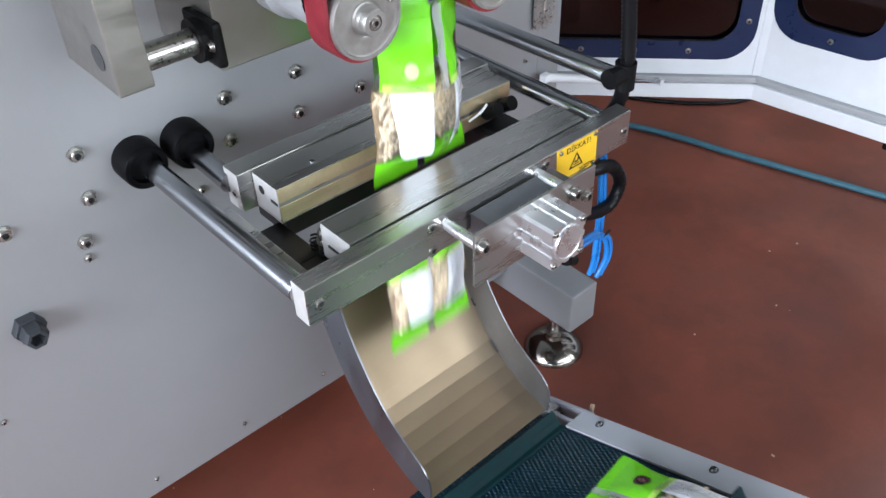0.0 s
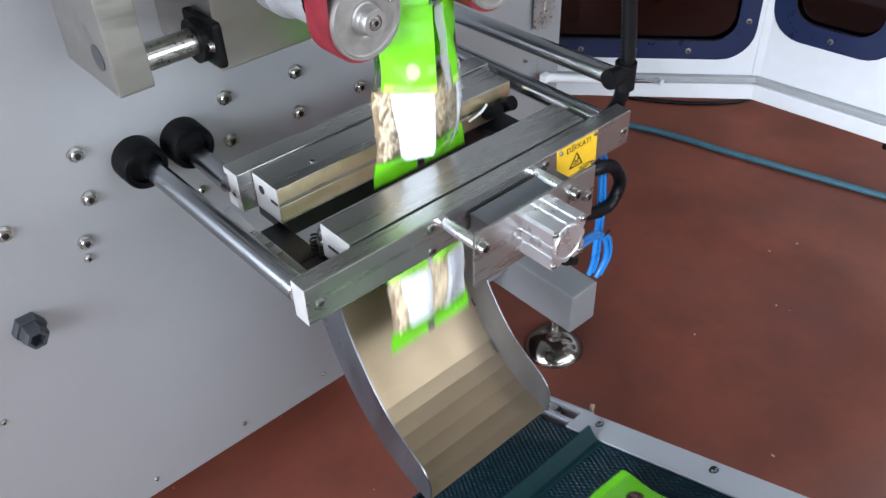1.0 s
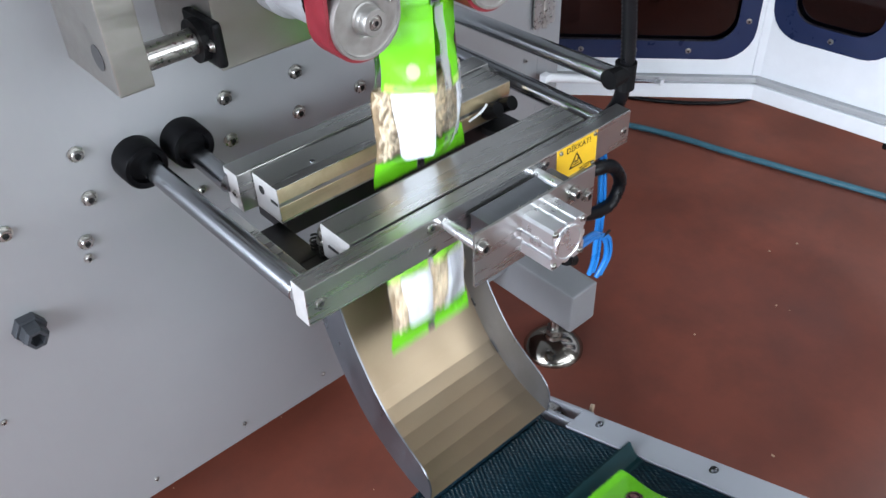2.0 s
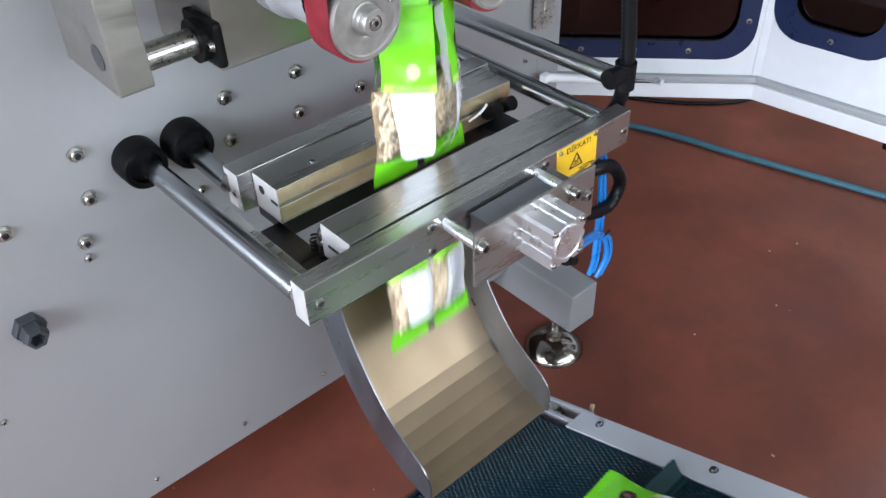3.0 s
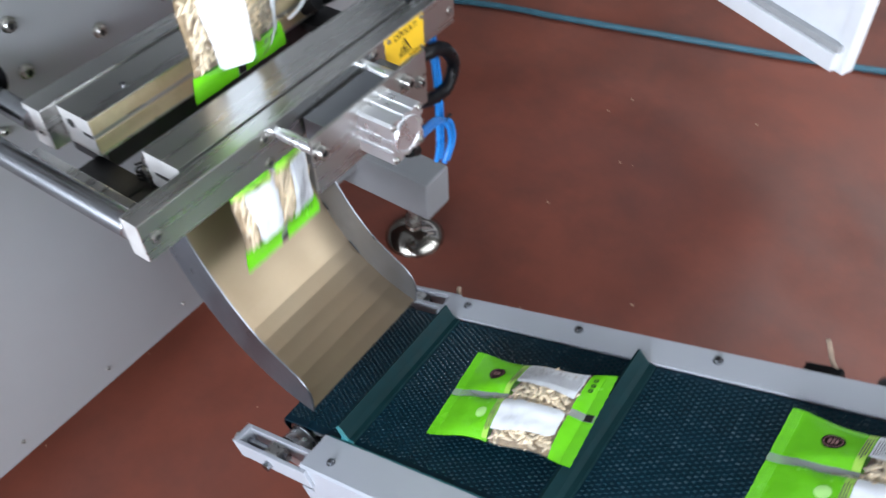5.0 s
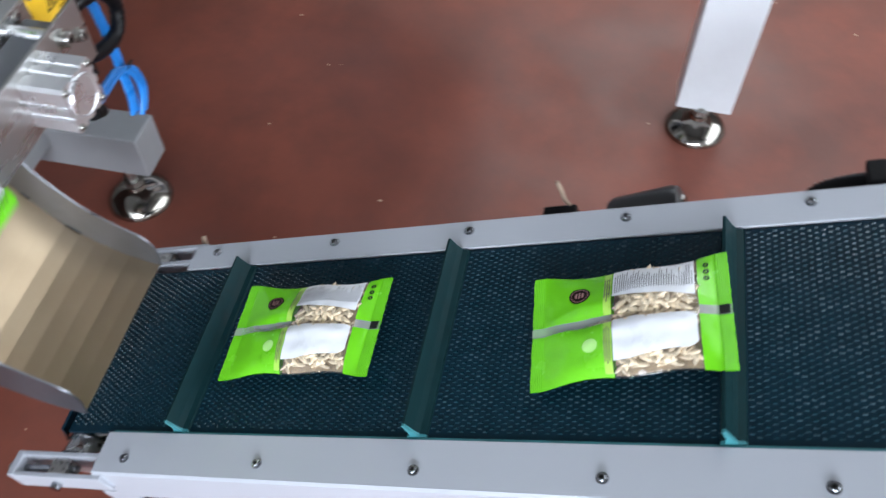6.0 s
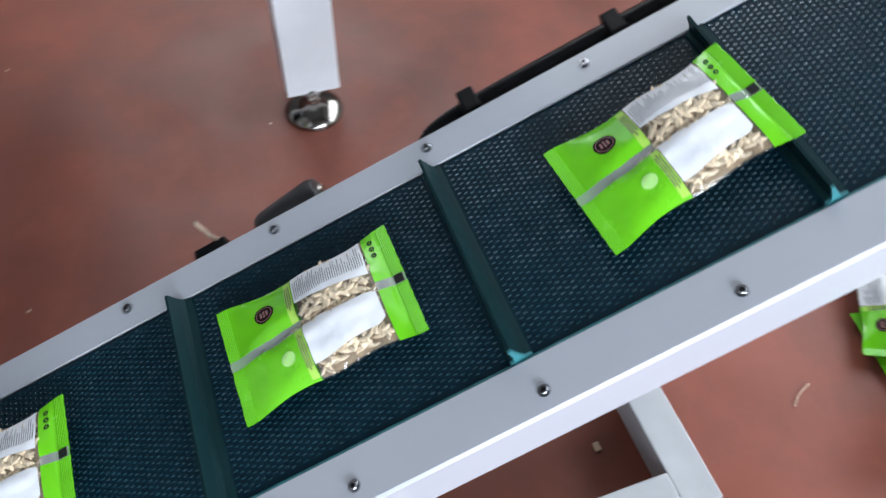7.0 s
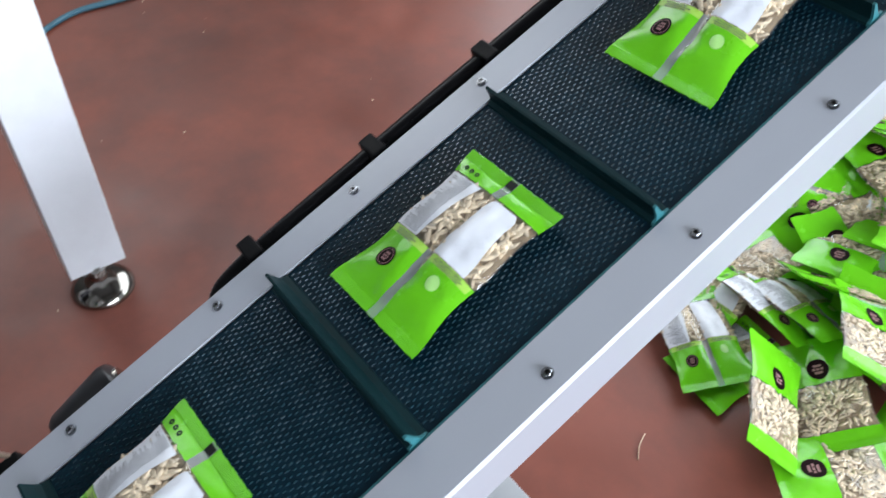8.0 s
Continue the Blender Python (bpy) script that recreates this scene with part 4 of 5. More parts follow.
def conveyor():
    root = empty("inclined_conveyor", CONV)
    tagged(root, "grey inclined conveyor with a teal cleated belt", "conveyor")
    s0, s1 = 0.305, TAIL + RUN - 0.02
    for side, (a, b) in (("near", (0.1425, 0.1955)), ("far", (0.4400, 0.4830))):
        outer = a if side == "near" else b
        inner = b if side == "near" else a
        sg = 1 if outer > inner else -1
        # folded rail: top flange, side, lower lip
        prof = [(inner, 0.0), (outer - sg * 0.003, 0.0), (outer, -0.003), (outer, -0.062), (outer - sg * 0.020, -0.062), (outer - sg * 0.020, -0.059), (outer - sg * 0.003, -0.059), (outer - sg * 0.003, -0.003), (inner, -0.003)]
        rail = part("side_rail", prism([(-x, z) for x, z in prof], s0, s1, "y"), M["rail"], root, "grey enamelled folded side rail")
        bx = 0.163 if side == "near" else 0.465
        for k in range(12):
            s = 0.347 + 0.1862 * k
            if s < s1 - 0.03:
                screw("screw", (-bx, s, 0.0), (0, 0, 1), 0.0044, rail, depth=0.0042, material=M["chrome"])
        # slotted tensioner at the tail: two cheeks, an end plate, the bolt between them
        o = outer - sg * (0.011 if side == "near" else 0.012)
        bm = bmesh.new()
        for d in (-1, 1):
            add_box(bm, (-o + d * 0.0135 - 0.003, 0.176, -0.034), (-o + d * 0.0135 + 0.003, s0 + 0.012, -0.004), 0.001)
        add_box(bm, (-o - 0.0165, 0.166, -0.036), (-o + 0.0165, 0.177, -0.003), 0.002)
        ten = part("tensioner", bm, M["rail"], root, "grey slotted belt tensioner")
        part("adjusting_bolt", cyl((-o, 0.158, -0.018), (-o, 0.262, -0.018), 0.0046, n=16), M["chrome"], ten, "bright adjusting bolt", 40)
        part("bolt_head", cyl((-o, 0.152, -0.018), (-o, 0.160, -0.018), 0.0075, n=6), M["bolt"], ten)
        part("axle_block", box((-o - 0.0095, 0.226, -0.030), (-o + 0.0095, 0.254, -0.008), 0.002), M["bolt"], ten)
        part("axle_end", cyl((-o - 0.024, TAIL - 0.004, -0.022), (-o + 0.024, TAIL - 0.004, -0.022), 0.0065, n=18), M["chrome"], ten, "bright axle end", 40)
    # plate and knob hanging below the near rail's tail
    hang = part("tail_plate", box((-0.150, 0.268, -0.118), (-0.146, 0.318, -0.062), 0.002), M["rail"], root, "grey hanging end plate")
    part("tail_knob", cyl((-0.166, 0.304, -0.086), (-0.150, 0.304, -0.086), 0.014, n=20, bevel=0.002), M["rubber"], hang, "black clamp knob", 40)
    part("tail_roller", cyl((-0.198, TAIL, BELT_H - RAD), (-0.438, TAIL, BELT_H - RAD), RAD - 0.004, n=32), M["chrome"], root, "steel tail roller", 40)
    part("roller_neck", cyl((-0.166, TAIL, BELT_H - RAD), (-0.1975, TAIL, BELT_H - RAD), 0.023, n=32, bevel=0.002), M["brightalu"], root, "turned steel roller neck", 40)
    part("bearing_ring", cyl((-0.172, TAIL, BELT_H - RAD), (-0.175, TAIL, BELT_H - RAD), 0.0245, n=32, bevel=0.001), M["rubber"], root, "black bearing ring", 40)
    part("head_roller", cyl((-0.198, TAIL + RUN, BELT_H - RAD), (-0.438, TAIL + RUN, BELT_H - RAD), RAD - 0.004, n=32), M["chrome"], root, "steel head roller", 40)
    part("slider_bed", box((-0.438, TAIL + 0.03, -0.016), (-0.198, TAIL + RUN - 0.03, -0.0085)), M["steel"], root, "sheet-steel slider bed")
    for s in (0.62, 1.25, 1.9):
        part("cross_tie", box((-0.470, s, -0.055), (-0.150, s + 0.03, -0.040), 0.001), M["rail"], root)
    # side wear strips in belt colour
    part("belt_edge", box((-0.1985, s0 + 0.005, -0.004), (-0.1955, s1 - 0.01, -0.0012)), M["cut"], root, "teal cut edge strip")
    # knob under the near rail
    part("clamp_bracket", box((-0.150, 0.895, -0.110), (-0.142, 0.925, -0.055), 0.002), M["rail"], root)
    kn = part("clamp_knob", cyl((-0.138, 0.910, -0.092), (-0.118, 0.910, -0.092), 0.013, n=20, bevel=0.002), M["brass"], root, "brass clamp knob", 40)
    # geared motor under the far rail, bracket with a bent pin
    mo = part("motor", cyl((-0.522, 0.870, -0.066), (-0.524, 0.958, -0.052), 0.025, n=36, bevel=0.010), M["motor"], root, "dark grey round drum motor", 40)
    part("motor_cap", cyl((-0.524, 0.957, -0.052), (-0.524, 0.961, -0.0515), 0.012, 0.010, n=30), M["cast"], mo)
    bk = part("sensor_bracket", box((-0.506, 0.802, -0.030), (-0.482, 0.842, -0.014), 0.002), M["rubber"], root, "black sensor bracket")
    part("bent_pin", tube([(-0.500, 0.838, -0.018), (-0.512, 0.828, -0.012), (-0.516, 0.826, 0.000), (-0.516, 0.825, 0.015)], 0.0027, 8), M["pin"], bk, "dull bent pin", 50)
    part("bent_pin", tube([(-0.475, 0.322, -0.018), (-0.492, 0.305, -0.012), (-0.503, 0.300, -0.006)], 0.0036, 8), M["pin"], root, "dull bent pin", 50)
    # cable duct along the far rail
    cd = part("cable_conduit", tube([(-0.484, 1.060, -0.080), (-0.497, 1.085, -0.040), (-0.503, 1.13, -0.020), (-0.504, 1.30, -0.016), (-0.504, 1.60, -0.016), (-0.503, 2.05, -0.018)], 0.0105, 12, 0.0014, 8), M["hose"], root, "black corrugated cable conduit", 50)
    for s in (1.155, 1.33, 1.50, 1.70, 1.9):
        part("conduit_clip", box((-0.518, s - 0.010, -0.030), (-0.486, s + 0.010, -0.002), 0.003), M["rubber"], cd, "black plastic clip")
    return root


CONVEYOR = conveyor()


def conveyor_stand():
    root = empty("conveyor_stand", lowered(STAND_B))
    tagged(root, "grey square tube floor stand below the conveyor", "stand")
    w = 0.024
    part("cross_tube", box((0.094, -1.254, 0.020), (0.56, -1.254 + 2 * w, 0.020 + 2 * w), 0.002), M["greypaint"], root, "grey square cross tube")
    part("side_tube", box((0.094, -1.206, 0.020), (0.094 + 2 * w, -0.62, 0.020 + 2 * w), 0.002), M["greypaint"], root, "grey square side tube")
    part("side_tube", box((0.56 - 2 * w, -1.206, 0.020), (0.56, -0.62, 0.020 + 2 * w), 0.002), M["greypaint"], root, "grey square side tube")
    part("cross_tube", box((0.094, -0.62, 0.020), (0.56, -0.62 + 2 * w, 0.020 + 2 * w), 0.002), M["greypaint"], root, "grey square cross tube")
    for x in (0.335, 0.425):
        part("upright", box((x, -1.249, 0.066), (x + 0.034, -1.211, 0.440), 0.002), M["greypaint"], root, "grey upright")
    for x, y in ((0.118, -1.23), (0.536, -1.23), (0.118, -0.60), (0.536, -0.60)):
        part("foot", cyl((x, y, 0), (x, y, 0.022), 0.020, n=20, bevel=0.002), M["rubber"], root, "black rubber foot")


conveyor_stand()


def belt_section_mesh(step):
    """One short length of belt: slab with rows of small raised bars."""
    x0, x1, th = -0.4390, -0.1970, 0.0034
    vs, fs = [], []

    def block(ax, ay, az, bx, by, bz, taper=0.0):
        k = len(vs)
        t = taper
        vs.extend(((ax, ay, az), (bx, ay, az), (bx, by, az), (ax, by, az), (ax + t, ay + t, bz), (bx - t, ay + t, bz), (bx - t, by - t, bz), (ax + t, by - t, bz)))
        fs.extend(((k + 4, k + 5, k + 6, k + 7), (k, k + 1, k + 5, k + 4), (k + 1, k + 2, k + 6, k + 5), (k + 2, k + 3, k + 7, k + 6), (k + 3, k, k + 4, k + 7)))

    block(x0, -step / 2 - 0.0001, -th, x1, step / 2 + 0.0001, 0.0)
    ny = 8
    py, px = step / ny, 0.0066
    n = int((x1 - x0 - 0.006) / px)
    for j in range(ny):
        for i in range(n):
            cx, cy = x0 + 0.004 + (i + (0.5 if j % 2 else 0.0)) * px, -step / 2 + (j + 0.5) * py
            block(cx - 0.0011, cy - 0.0022, 0.0, cx + 0.0011, cy + 0.0022, 0.0010, 0.0005)
    me = bpy.data.meshes.new("belt_section")
    me.from_pydata(vs, [], fs)
    me.materials.append(M["belt"])
    me.materials.append(M["stud"])
    for p in me.polygons:
        p.material_index = 1 if p.index >= 5 else 0
    return me


def belt_parts():
    step = PITCH / 6
    me = belt_section_mesh(step)
    sections = []
    for i in range(COUNT * 6):
        ob = new("belt_section", me)
        ob.parent = CONVEYOR
        sections.append((ob, 0.2925 - TAIL + step * i, 0.0))
    # a cleat: foot strip and leaning fin
    prof = [(-0.011, 0.0), (0.012, 0.0), (0.011, 0.003), (0.0045, 0.0045), (0.001, 0.012), (-0.0035, 0.026), (-0.0065, 0.0255), (-0.005, 0.012), (-0.0055, 0.005), (-0.010, 0.003)]
    first = None
    for i in range(COUNT):
        if first is None:
            bm = prism(prof, -0.4375, -0.2020, "x")
            for f in bm.faces:
                f.smooth = False
            c = part("cleat", bm, M["cleat"], CONVEYOR, "teal rubber cleat")
            first = c.data
            t = part("cleat_end", prism([(a, b) for a, b in prof], -0.2019, -0.1990, "x"), M["cut"], c, "pale cut cleat end")
            tip = t.data
        else:
            c = new("cleat", first)
            c.parent = CONVEYOR
            c["label"] = "teal rubber cleat"
            t = new("cleat_end", tip)
            t.parent = c
        sections.append((c, 0.2925 - TAIL + PITCH * i, 0.0))
    return sections


BELT = belt_parts()


def loop_pose(q):
    """The pose on the belt's loop, q metres from the tail's top, in the conveyor's space."""
    q %= COUNT * PITCH
    arc = math.pi * RAD
    if q < RUN:
        s, h, a = TAIL + q, BELT_H, 0.0
    elif q < RUN + arc:
        a = (q - RUN) / RAD
        s, h = TAIL + RUN + RAD * math.sin(a), BELT_H - RAD + RAD * math.cos(a)
    elif q < 2 * RUN + arc:
        s, h, a = TAIL + RUN - (q - RUN - arc), BELT_H - 2 * RAD, math.pi
    else:
        a = math.pi + (q - 2 * RUN - arc) / RAD
        s, h = TAIL + RAD * math.sin(a), BELT_H - RAD + RAD * math.cos(a)
    return pose(0, s, h, -math.degrees(a), 0, 0)


# ---- the bags ----
BL, BW = 0.195, 0.131


def bag_top(u, v):
    """Height of the upper film at u along (0 tail, 1 head) and v across."""
    e = min(u, 1 - u)
    k = max(0.0, min(1.0, (e - 0.065) / 0.30))
    lengthwise = math.sin(k * math.pi / 2) ** 0.9
    fill = 0.60 + 0.40 * max(0.0, min(1.0, (u - 0.25) / 0.30))
    across = max(0.0, 1 - abs(2 * v - 1) ** 2.3) ** 0.75
    n = noise.noise(Vector((u * 7.1, v * 5.3, 1.7))) * 0.0032 + noise.noise(Vector((u * 19, v * 12, 4.1))) * 0.0012
    crease = -0.0035 * math.exp(-((v - 0.50) / 0.06) ** 2) * (1 if u < 0.9 else 0.3)
    return 0.0008 + lengthwise * across * (0.0165 * fill + crease + n)


def bag_point(u, v, off=0.0, under=False):
    e = min(u, 1 - u)
    k = max(0.0, min(1.0, (e - 0.05) / 0.35))
    waist = 1 - 0.13 * k * (1 + 0.5 * math.sin(u * 9.0))
    z = bag_top(u, v)
    jag = 0.0004 * math.sin(v * 60) if e < 0.001 else 0.0
    return ((0.5 - v) * BW * waist, (u - 0.5) * BL + jag, (-0.55 * z if under else z) + off + 0.004 * math.sin(u * 5.0 + 1.0) * (1 - k) * (v - 0.5))


def patch(us, vs, off, keep=None, under=False, flip=False):
    bm = bmesh.new()
    grid = [[bm.verts.new(bag_point(u, v, off, under)) for v in vs] for u in us]
    for i in range(len(us) - 1):
        for j in range(len(vs) - 1):
            if keep and not keep((us[i] + us[i + 1]) / 2, (vs[j] + vs[j + 1]) / 2):
                continue
            q = (grid[i][j], grid[i + 1][j], grid[i + 1][j + 1], grid[i][j + 1])
            bm.faces.new(q if not flip else q[::-1])
    bmesh.ops.delete(bm, geom=[v for v in bm.verts if not v.link_faces], context='VERTS')
    return bm


def span(a, b, n):
    return [a + (b - a) * i / n for i in range(n + 1)]


def disc(u0, v0, r, off, n=28, r0=0.0):
    """A round print on the bag's upper film."""
    bm = bmesh.new()
    rings = []
    for rr in ([0.0] if not r0 else []) + [r0 + (r - r0) * k / 3 for k in range(0 if r0 else 1, 4)]:
        rings.append([bm.verts.new(bag_point(u0 + rr * math.cos(2 * math.pi * i / n) / BL, v0 + rr * math.sin(2 * math.pi * i / n) / BW, off)) for i in range(n)] if rr else [bm.verts.new(bag_point(u0, v0, off))])
    for a, b in zip(rings, rings[1:]):
        for i in range(n):
            bm.faces.new(list(dict.fromkeys((a[i % len(a)], b[i], b[(i + 1) % n], a[(i + 1) % len(a)]))))
    return bm


def seed_mesh():
    """Seeds lying under the clear film, each a small pointed grain."""
    rnd = random.Random(11)
    vs, fs = [], []
    rings = ((-1.0, 0.0), (-0.6, 0.72), (0.05, 1.0), (0.65, 0.66), (1.0, 0.0))

    def grain(c, yaw, tilt, ln, wd):
        m = Matrix.Translation(c) @ Euler((tilt, 0, yaw)).to_matrix().to_4x4()
        k0, prev = len(vs), None
        for t, r in rings:
            start = len(vs)
            cnt = 1 if r == 0 else 6
            for i in range(cnt):
                a = 2 * math.pi * i / 6
                vs.append(tuple(m @ Vector((r * wd * math.cos(a), t * ln, r * wd * 0.62 * math.sin(a)))))
            if prev is not None:
                ps, pc = prev
                for i in range(6):
                    q = list(dict.fromkeys((ps + i % pc, ps + (i + 1) % pc, start + (i + 1) % cnt, start + i % cnt)))
                    fs.append(q)
            prev = (start, cnt)

    for i in range(460):
        u, v = rnd.uniform(0.30, 0.825), rnd.uniform(0.055, 0.945)
        if u < 0.462 and not 0.47 < v < 0.52:
            continue
        p = Vector(bag_point(u, v))
        top = p.z - max(0.0, min(rnd.choice((0.0034, 0.0040, 0.0048)), 0.8 * p.z))
        grain((p.x, p.y, top), rnd.uniform(0, 6.3), rnd.uniform(-0.16, 0.16), rnd.uniform(0.0066, 0.0100), rnd.uniform(0.0024, 0.0035))
    for i in range(230):
        u, v = rnd.uniform(0.45, 0.84), rnd.uniform(0.06, 0.94)
        p = Vector(bag_point(u, v, 0.0, True))
        grain((p.x, p.y, p.z + 0.0012), rnd.uniform(0, 6.3), rnd.uniform(-0.2, 0.2), rnd.uniform(0.006, 0.0085), rnd.uniform(0.0022, 0.003))
    me = bpy.data.meshes.new("seed_fill")
    me.from_pydata(vs, [], fs)
    for p in me.polygons:
        p.use_smooth = True
    me.materials.append(M["seed"])
    return me


def bag():
    root = empty("seed_bag")
    tagged(root, "lime green pillow bag of pale seeds with a clear window", "bag", "bags of seeds")
    T, H0 = 0.432, 0.852
    us = span(0, 0.065, 2) + span(0.065, T, 14)[1:] + span(T, H0, 16)[1:] + span(H0, 0.935, 6)[1:] + span(0.935, 1, 2)[1:]
    vs = span(0, 0.455, 12) + span(0.455, 0.535, 4)[1:] + span(0.535, 1, 12)[1:]
    ends, halves = ((0, T), (H0, 1)), ((0, 0.495), (0.495, 1))
    for a, b in ends:
        for v0, v1 in ((0, 0.455), (0.535, 1)):
            part("printed_film", patch(us, vs, 0.0, lambda u, v: a < u < b and v0 < v < v1), M["green"], root, "lime green printed film", 50)
        part("back_seam", patch(us, vs, 0.0002, lambda u, v: a < u < b and 0.455 < v < 0.535), M["strip"], root, "frosted lengthwise seam", 50)
        for v0, v1 in halves:
            part("under_film", patch(us, vs, 0.0, lambda u, v: a < u < b and v0 < v < v1, True, True), M["green"], root, "lime green printed film", 50)
    for v0, v1 in halves:
        part("clear_film", patch(us, vs, 0.0, lambda u, v: T < u < H0 and v0 < v < v1), M["clear"], root, "clear window film", 50)
    # sheets below the seeds; their dark colour holds the shade between grains
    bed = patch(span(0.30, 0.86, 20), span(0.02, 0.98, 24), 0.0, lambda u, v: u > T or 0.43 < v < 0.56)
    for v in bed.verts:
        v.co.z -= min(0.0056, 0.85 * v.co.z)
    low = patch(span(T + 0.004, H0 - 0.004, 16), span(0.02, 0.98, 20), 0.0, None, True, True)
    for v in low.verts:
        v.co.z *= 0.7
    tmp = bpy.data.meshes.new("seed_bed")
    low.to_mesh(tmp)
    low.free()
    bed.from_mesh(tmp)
    part("seed_bed", bed, M["shaded_seeds"], root, "bed under the pale seeds, in a shaded seed colour", 50)
    for v0, v1 in halves:
        part("under_clear_film", patch(us, vs, 0.0, lambda u, v: T < u < H0 and v0 < v < v1, True, True), M["clear"], root, "clear window film", 50)
    bm = disc(0.30, 0.50, 0.0185, 0.0, 28)
    for v in bm.verts:
        v.co.z = -0.55 * v.co.z - 0.0006
    bmesh.ops.reverse_faces(bm, faces=bm.faces)
    front = part("front_emblem", bm, M["emblem"], root, "large round dark maroon emblem", 50)
    bm = bmesh.new()
    for k, w in ((-0.034, 0.10), (0.0, 0.16), (0.034, 0.10)):
        for d in (-1, 0, 1):
            c = 0.50 + d * w / 3
            q = [bm.verts.new(bag_point(0.30 + k + a, c + b, 0.0)) for a, b in ((-0.011, -0.020), (-0.011, 0.020), (0.011, 0.020), (0.011, -0.020))]
            for v in q:
                v.co.z = -0.55 * v.co.z - 0.0010
            bm.faces.new(q)
    part("emblem_bars", bm, M["emblemline"], front)
    # crimped end seals
    for a, b in ((0.0, 0.060), (0.940, 1.0)):
        for v0, v1 in ((0.006, 0.45), (0.54, 0.994)):
            bm = bmesh.new()
            rows = [[bm.verts.new(bag_point(a + (b - a) * k / 12, v, 0.00055 if k % 2 else 0.0002)) for v in span(v0, v1, 6)] for k in range(13)]
            for r0, r1 in zip(rows, rows[1:]):
                for j in range(6):
                    bm.faces.new((r0[j], r1[j], r1[j + 1], r0[j + 1]))
            part("end_seal", bm, M["green"], root, "crimped end seal")
    # white blank panel with a curved inner corner
    bm = bmesh.new()
    uu = span(T + 0.005, H0 - 0.012, 18)
    rows = []
    for u in uu:
        t = (u - uu[0]) / (uu[-1] - uu[0])
        c = 0.045 * max(0, (t - 0.88) / 0.12) ** 2
        rows.append([bm.verts.new(bag_point(u, v, 0.0004)) for v in span(0.115 + 0.055 * t + c, 0.475 - 0.6 * c, 10)])
    for a, b in zip(rows, rows[1:]):
        for j in range(10):
            bm.faces.new((a[j], b[j], b[j + 1], a[j + 1]))
    part("blank_label", bm, M["label"], root, "blank white printed panel", 50)
    # white panel with fine print
    bm = bmesh.new()
    rows = []
    for u in uu:
        t = (u - uu[0]) / (uu[-1] - uu[0])
        rows.append([bm.verts.new(bag_point(u, v, 0.0004)) for v in span(0.625 + 0.07 * (1 - t), 0.985, 8)])
    for a, b in zip(rows, rows[1:]):
        for j in range(8):
            bm.faces.new((a[j], b[j], b[j + 1], a[j + 1]))
    text = part("text_label", bm, M["label"], root, "white panel of fine print", 50)
    rnd = random.Random(5)
    bm = bmesh.new()
    for k in range(34):
        u = uu[0] + 0.012 + k * 0.0118
        if u > uu[-1] - 0.012:
            break
        a, b = 0.72, 0.76 + rnd.uniform(0.08, 0.19)
        rows = [[bm.verts.new(bag_point(x, v, 0.0008)) for v in span(a, b, 5)] for x in (u, u + 0.0034)]
        for j in range(5):
            bm.faces.new((rows[0][j], rows[1][j], rows[1][j + 1], rows[0][j + 1]))
    part("fine_print", bm, M["greyink"], text)
    # pale band with small print along the edge of the green
    for v0, v1 in ((0.02, 0.452), (0.538, 0.98)):
        part("print_band", patch(span(0.390, T - 0.001, 4), span(v0, v1, 12), 0.0003), M["paleband"], root, "pale lime band of small print", 50)
    for u, v, w in ((0.394, 0.80, 0.22), (0.406, 0.78, 0.26), (0.418, 0.80, 0.22), (0.418, 0.25, 0.28), (0.406, 0.25, 0.32), (0.394, 0.25, 0.28)):
        bm = bmesh.new()
        rows = [[bm.verts.new(bag_point(x, q, 0.0007)) for q in span(v - w / 2, v + w / 2, 6)] for x in (u, u + 0.005)]
        for j in range(6):
            bm.faces.new((rows[0][j], rows[1][j], rows[1][j + 1], rows[0][j + 1]))
        part("print_line", bm, M["greyink"], root)
    em = part("emblem", disc(0.262, 0.775, 0.0112, 0.0005), M["emblem"], root, "round dark maroon emblem", 50)
    part("emblem_ring", disc(0.262, 0.775, 0.0092, 0.0008, 28, 0.0084), M["emblemline"], em)
    bm = bmesh.new()
    for k, w in ((-0.018, 0.05), (0.0, 0.07), (0.018, 0.05)):
        for d in (-1, 0, 1):
            c = 0.775 + d * w / 3
            bm.faces.new([bm.verts.new(bag_point(0.262 + k + a, c + b, 0.0009)) for a, b in ((-0.006, -0.009), (0.006, -0.009), (0.006, 0.009), (-0.006, 0.009))])
    part("emblem_bars", bm, M["emblemline"], em)
    part("pale_spot", disc(0.318, 0.265, 0.0078, 0.0005), M["paledot"], root, "round pale green spot", 50)
    bm = patch(span(0.940, 0.990, 2), span(0.458, 0.533, 2), 0.0010)
    part("register_mark", bm, M["ink"], root, "black register mark")
    for k in range(3):
        part("recycling_sign", disc(0.895, 0.78 + 0.065 * k, 0.0028, 0.0006, 12, 0.0012), M["ink"], root)
    sd = new("seed_fill", seed_mesh())
    sd.parent = root
    tagged(sd, "pale slivered seeds", kind="stuff")
    return root


BAG = bag()
BAGS = {}


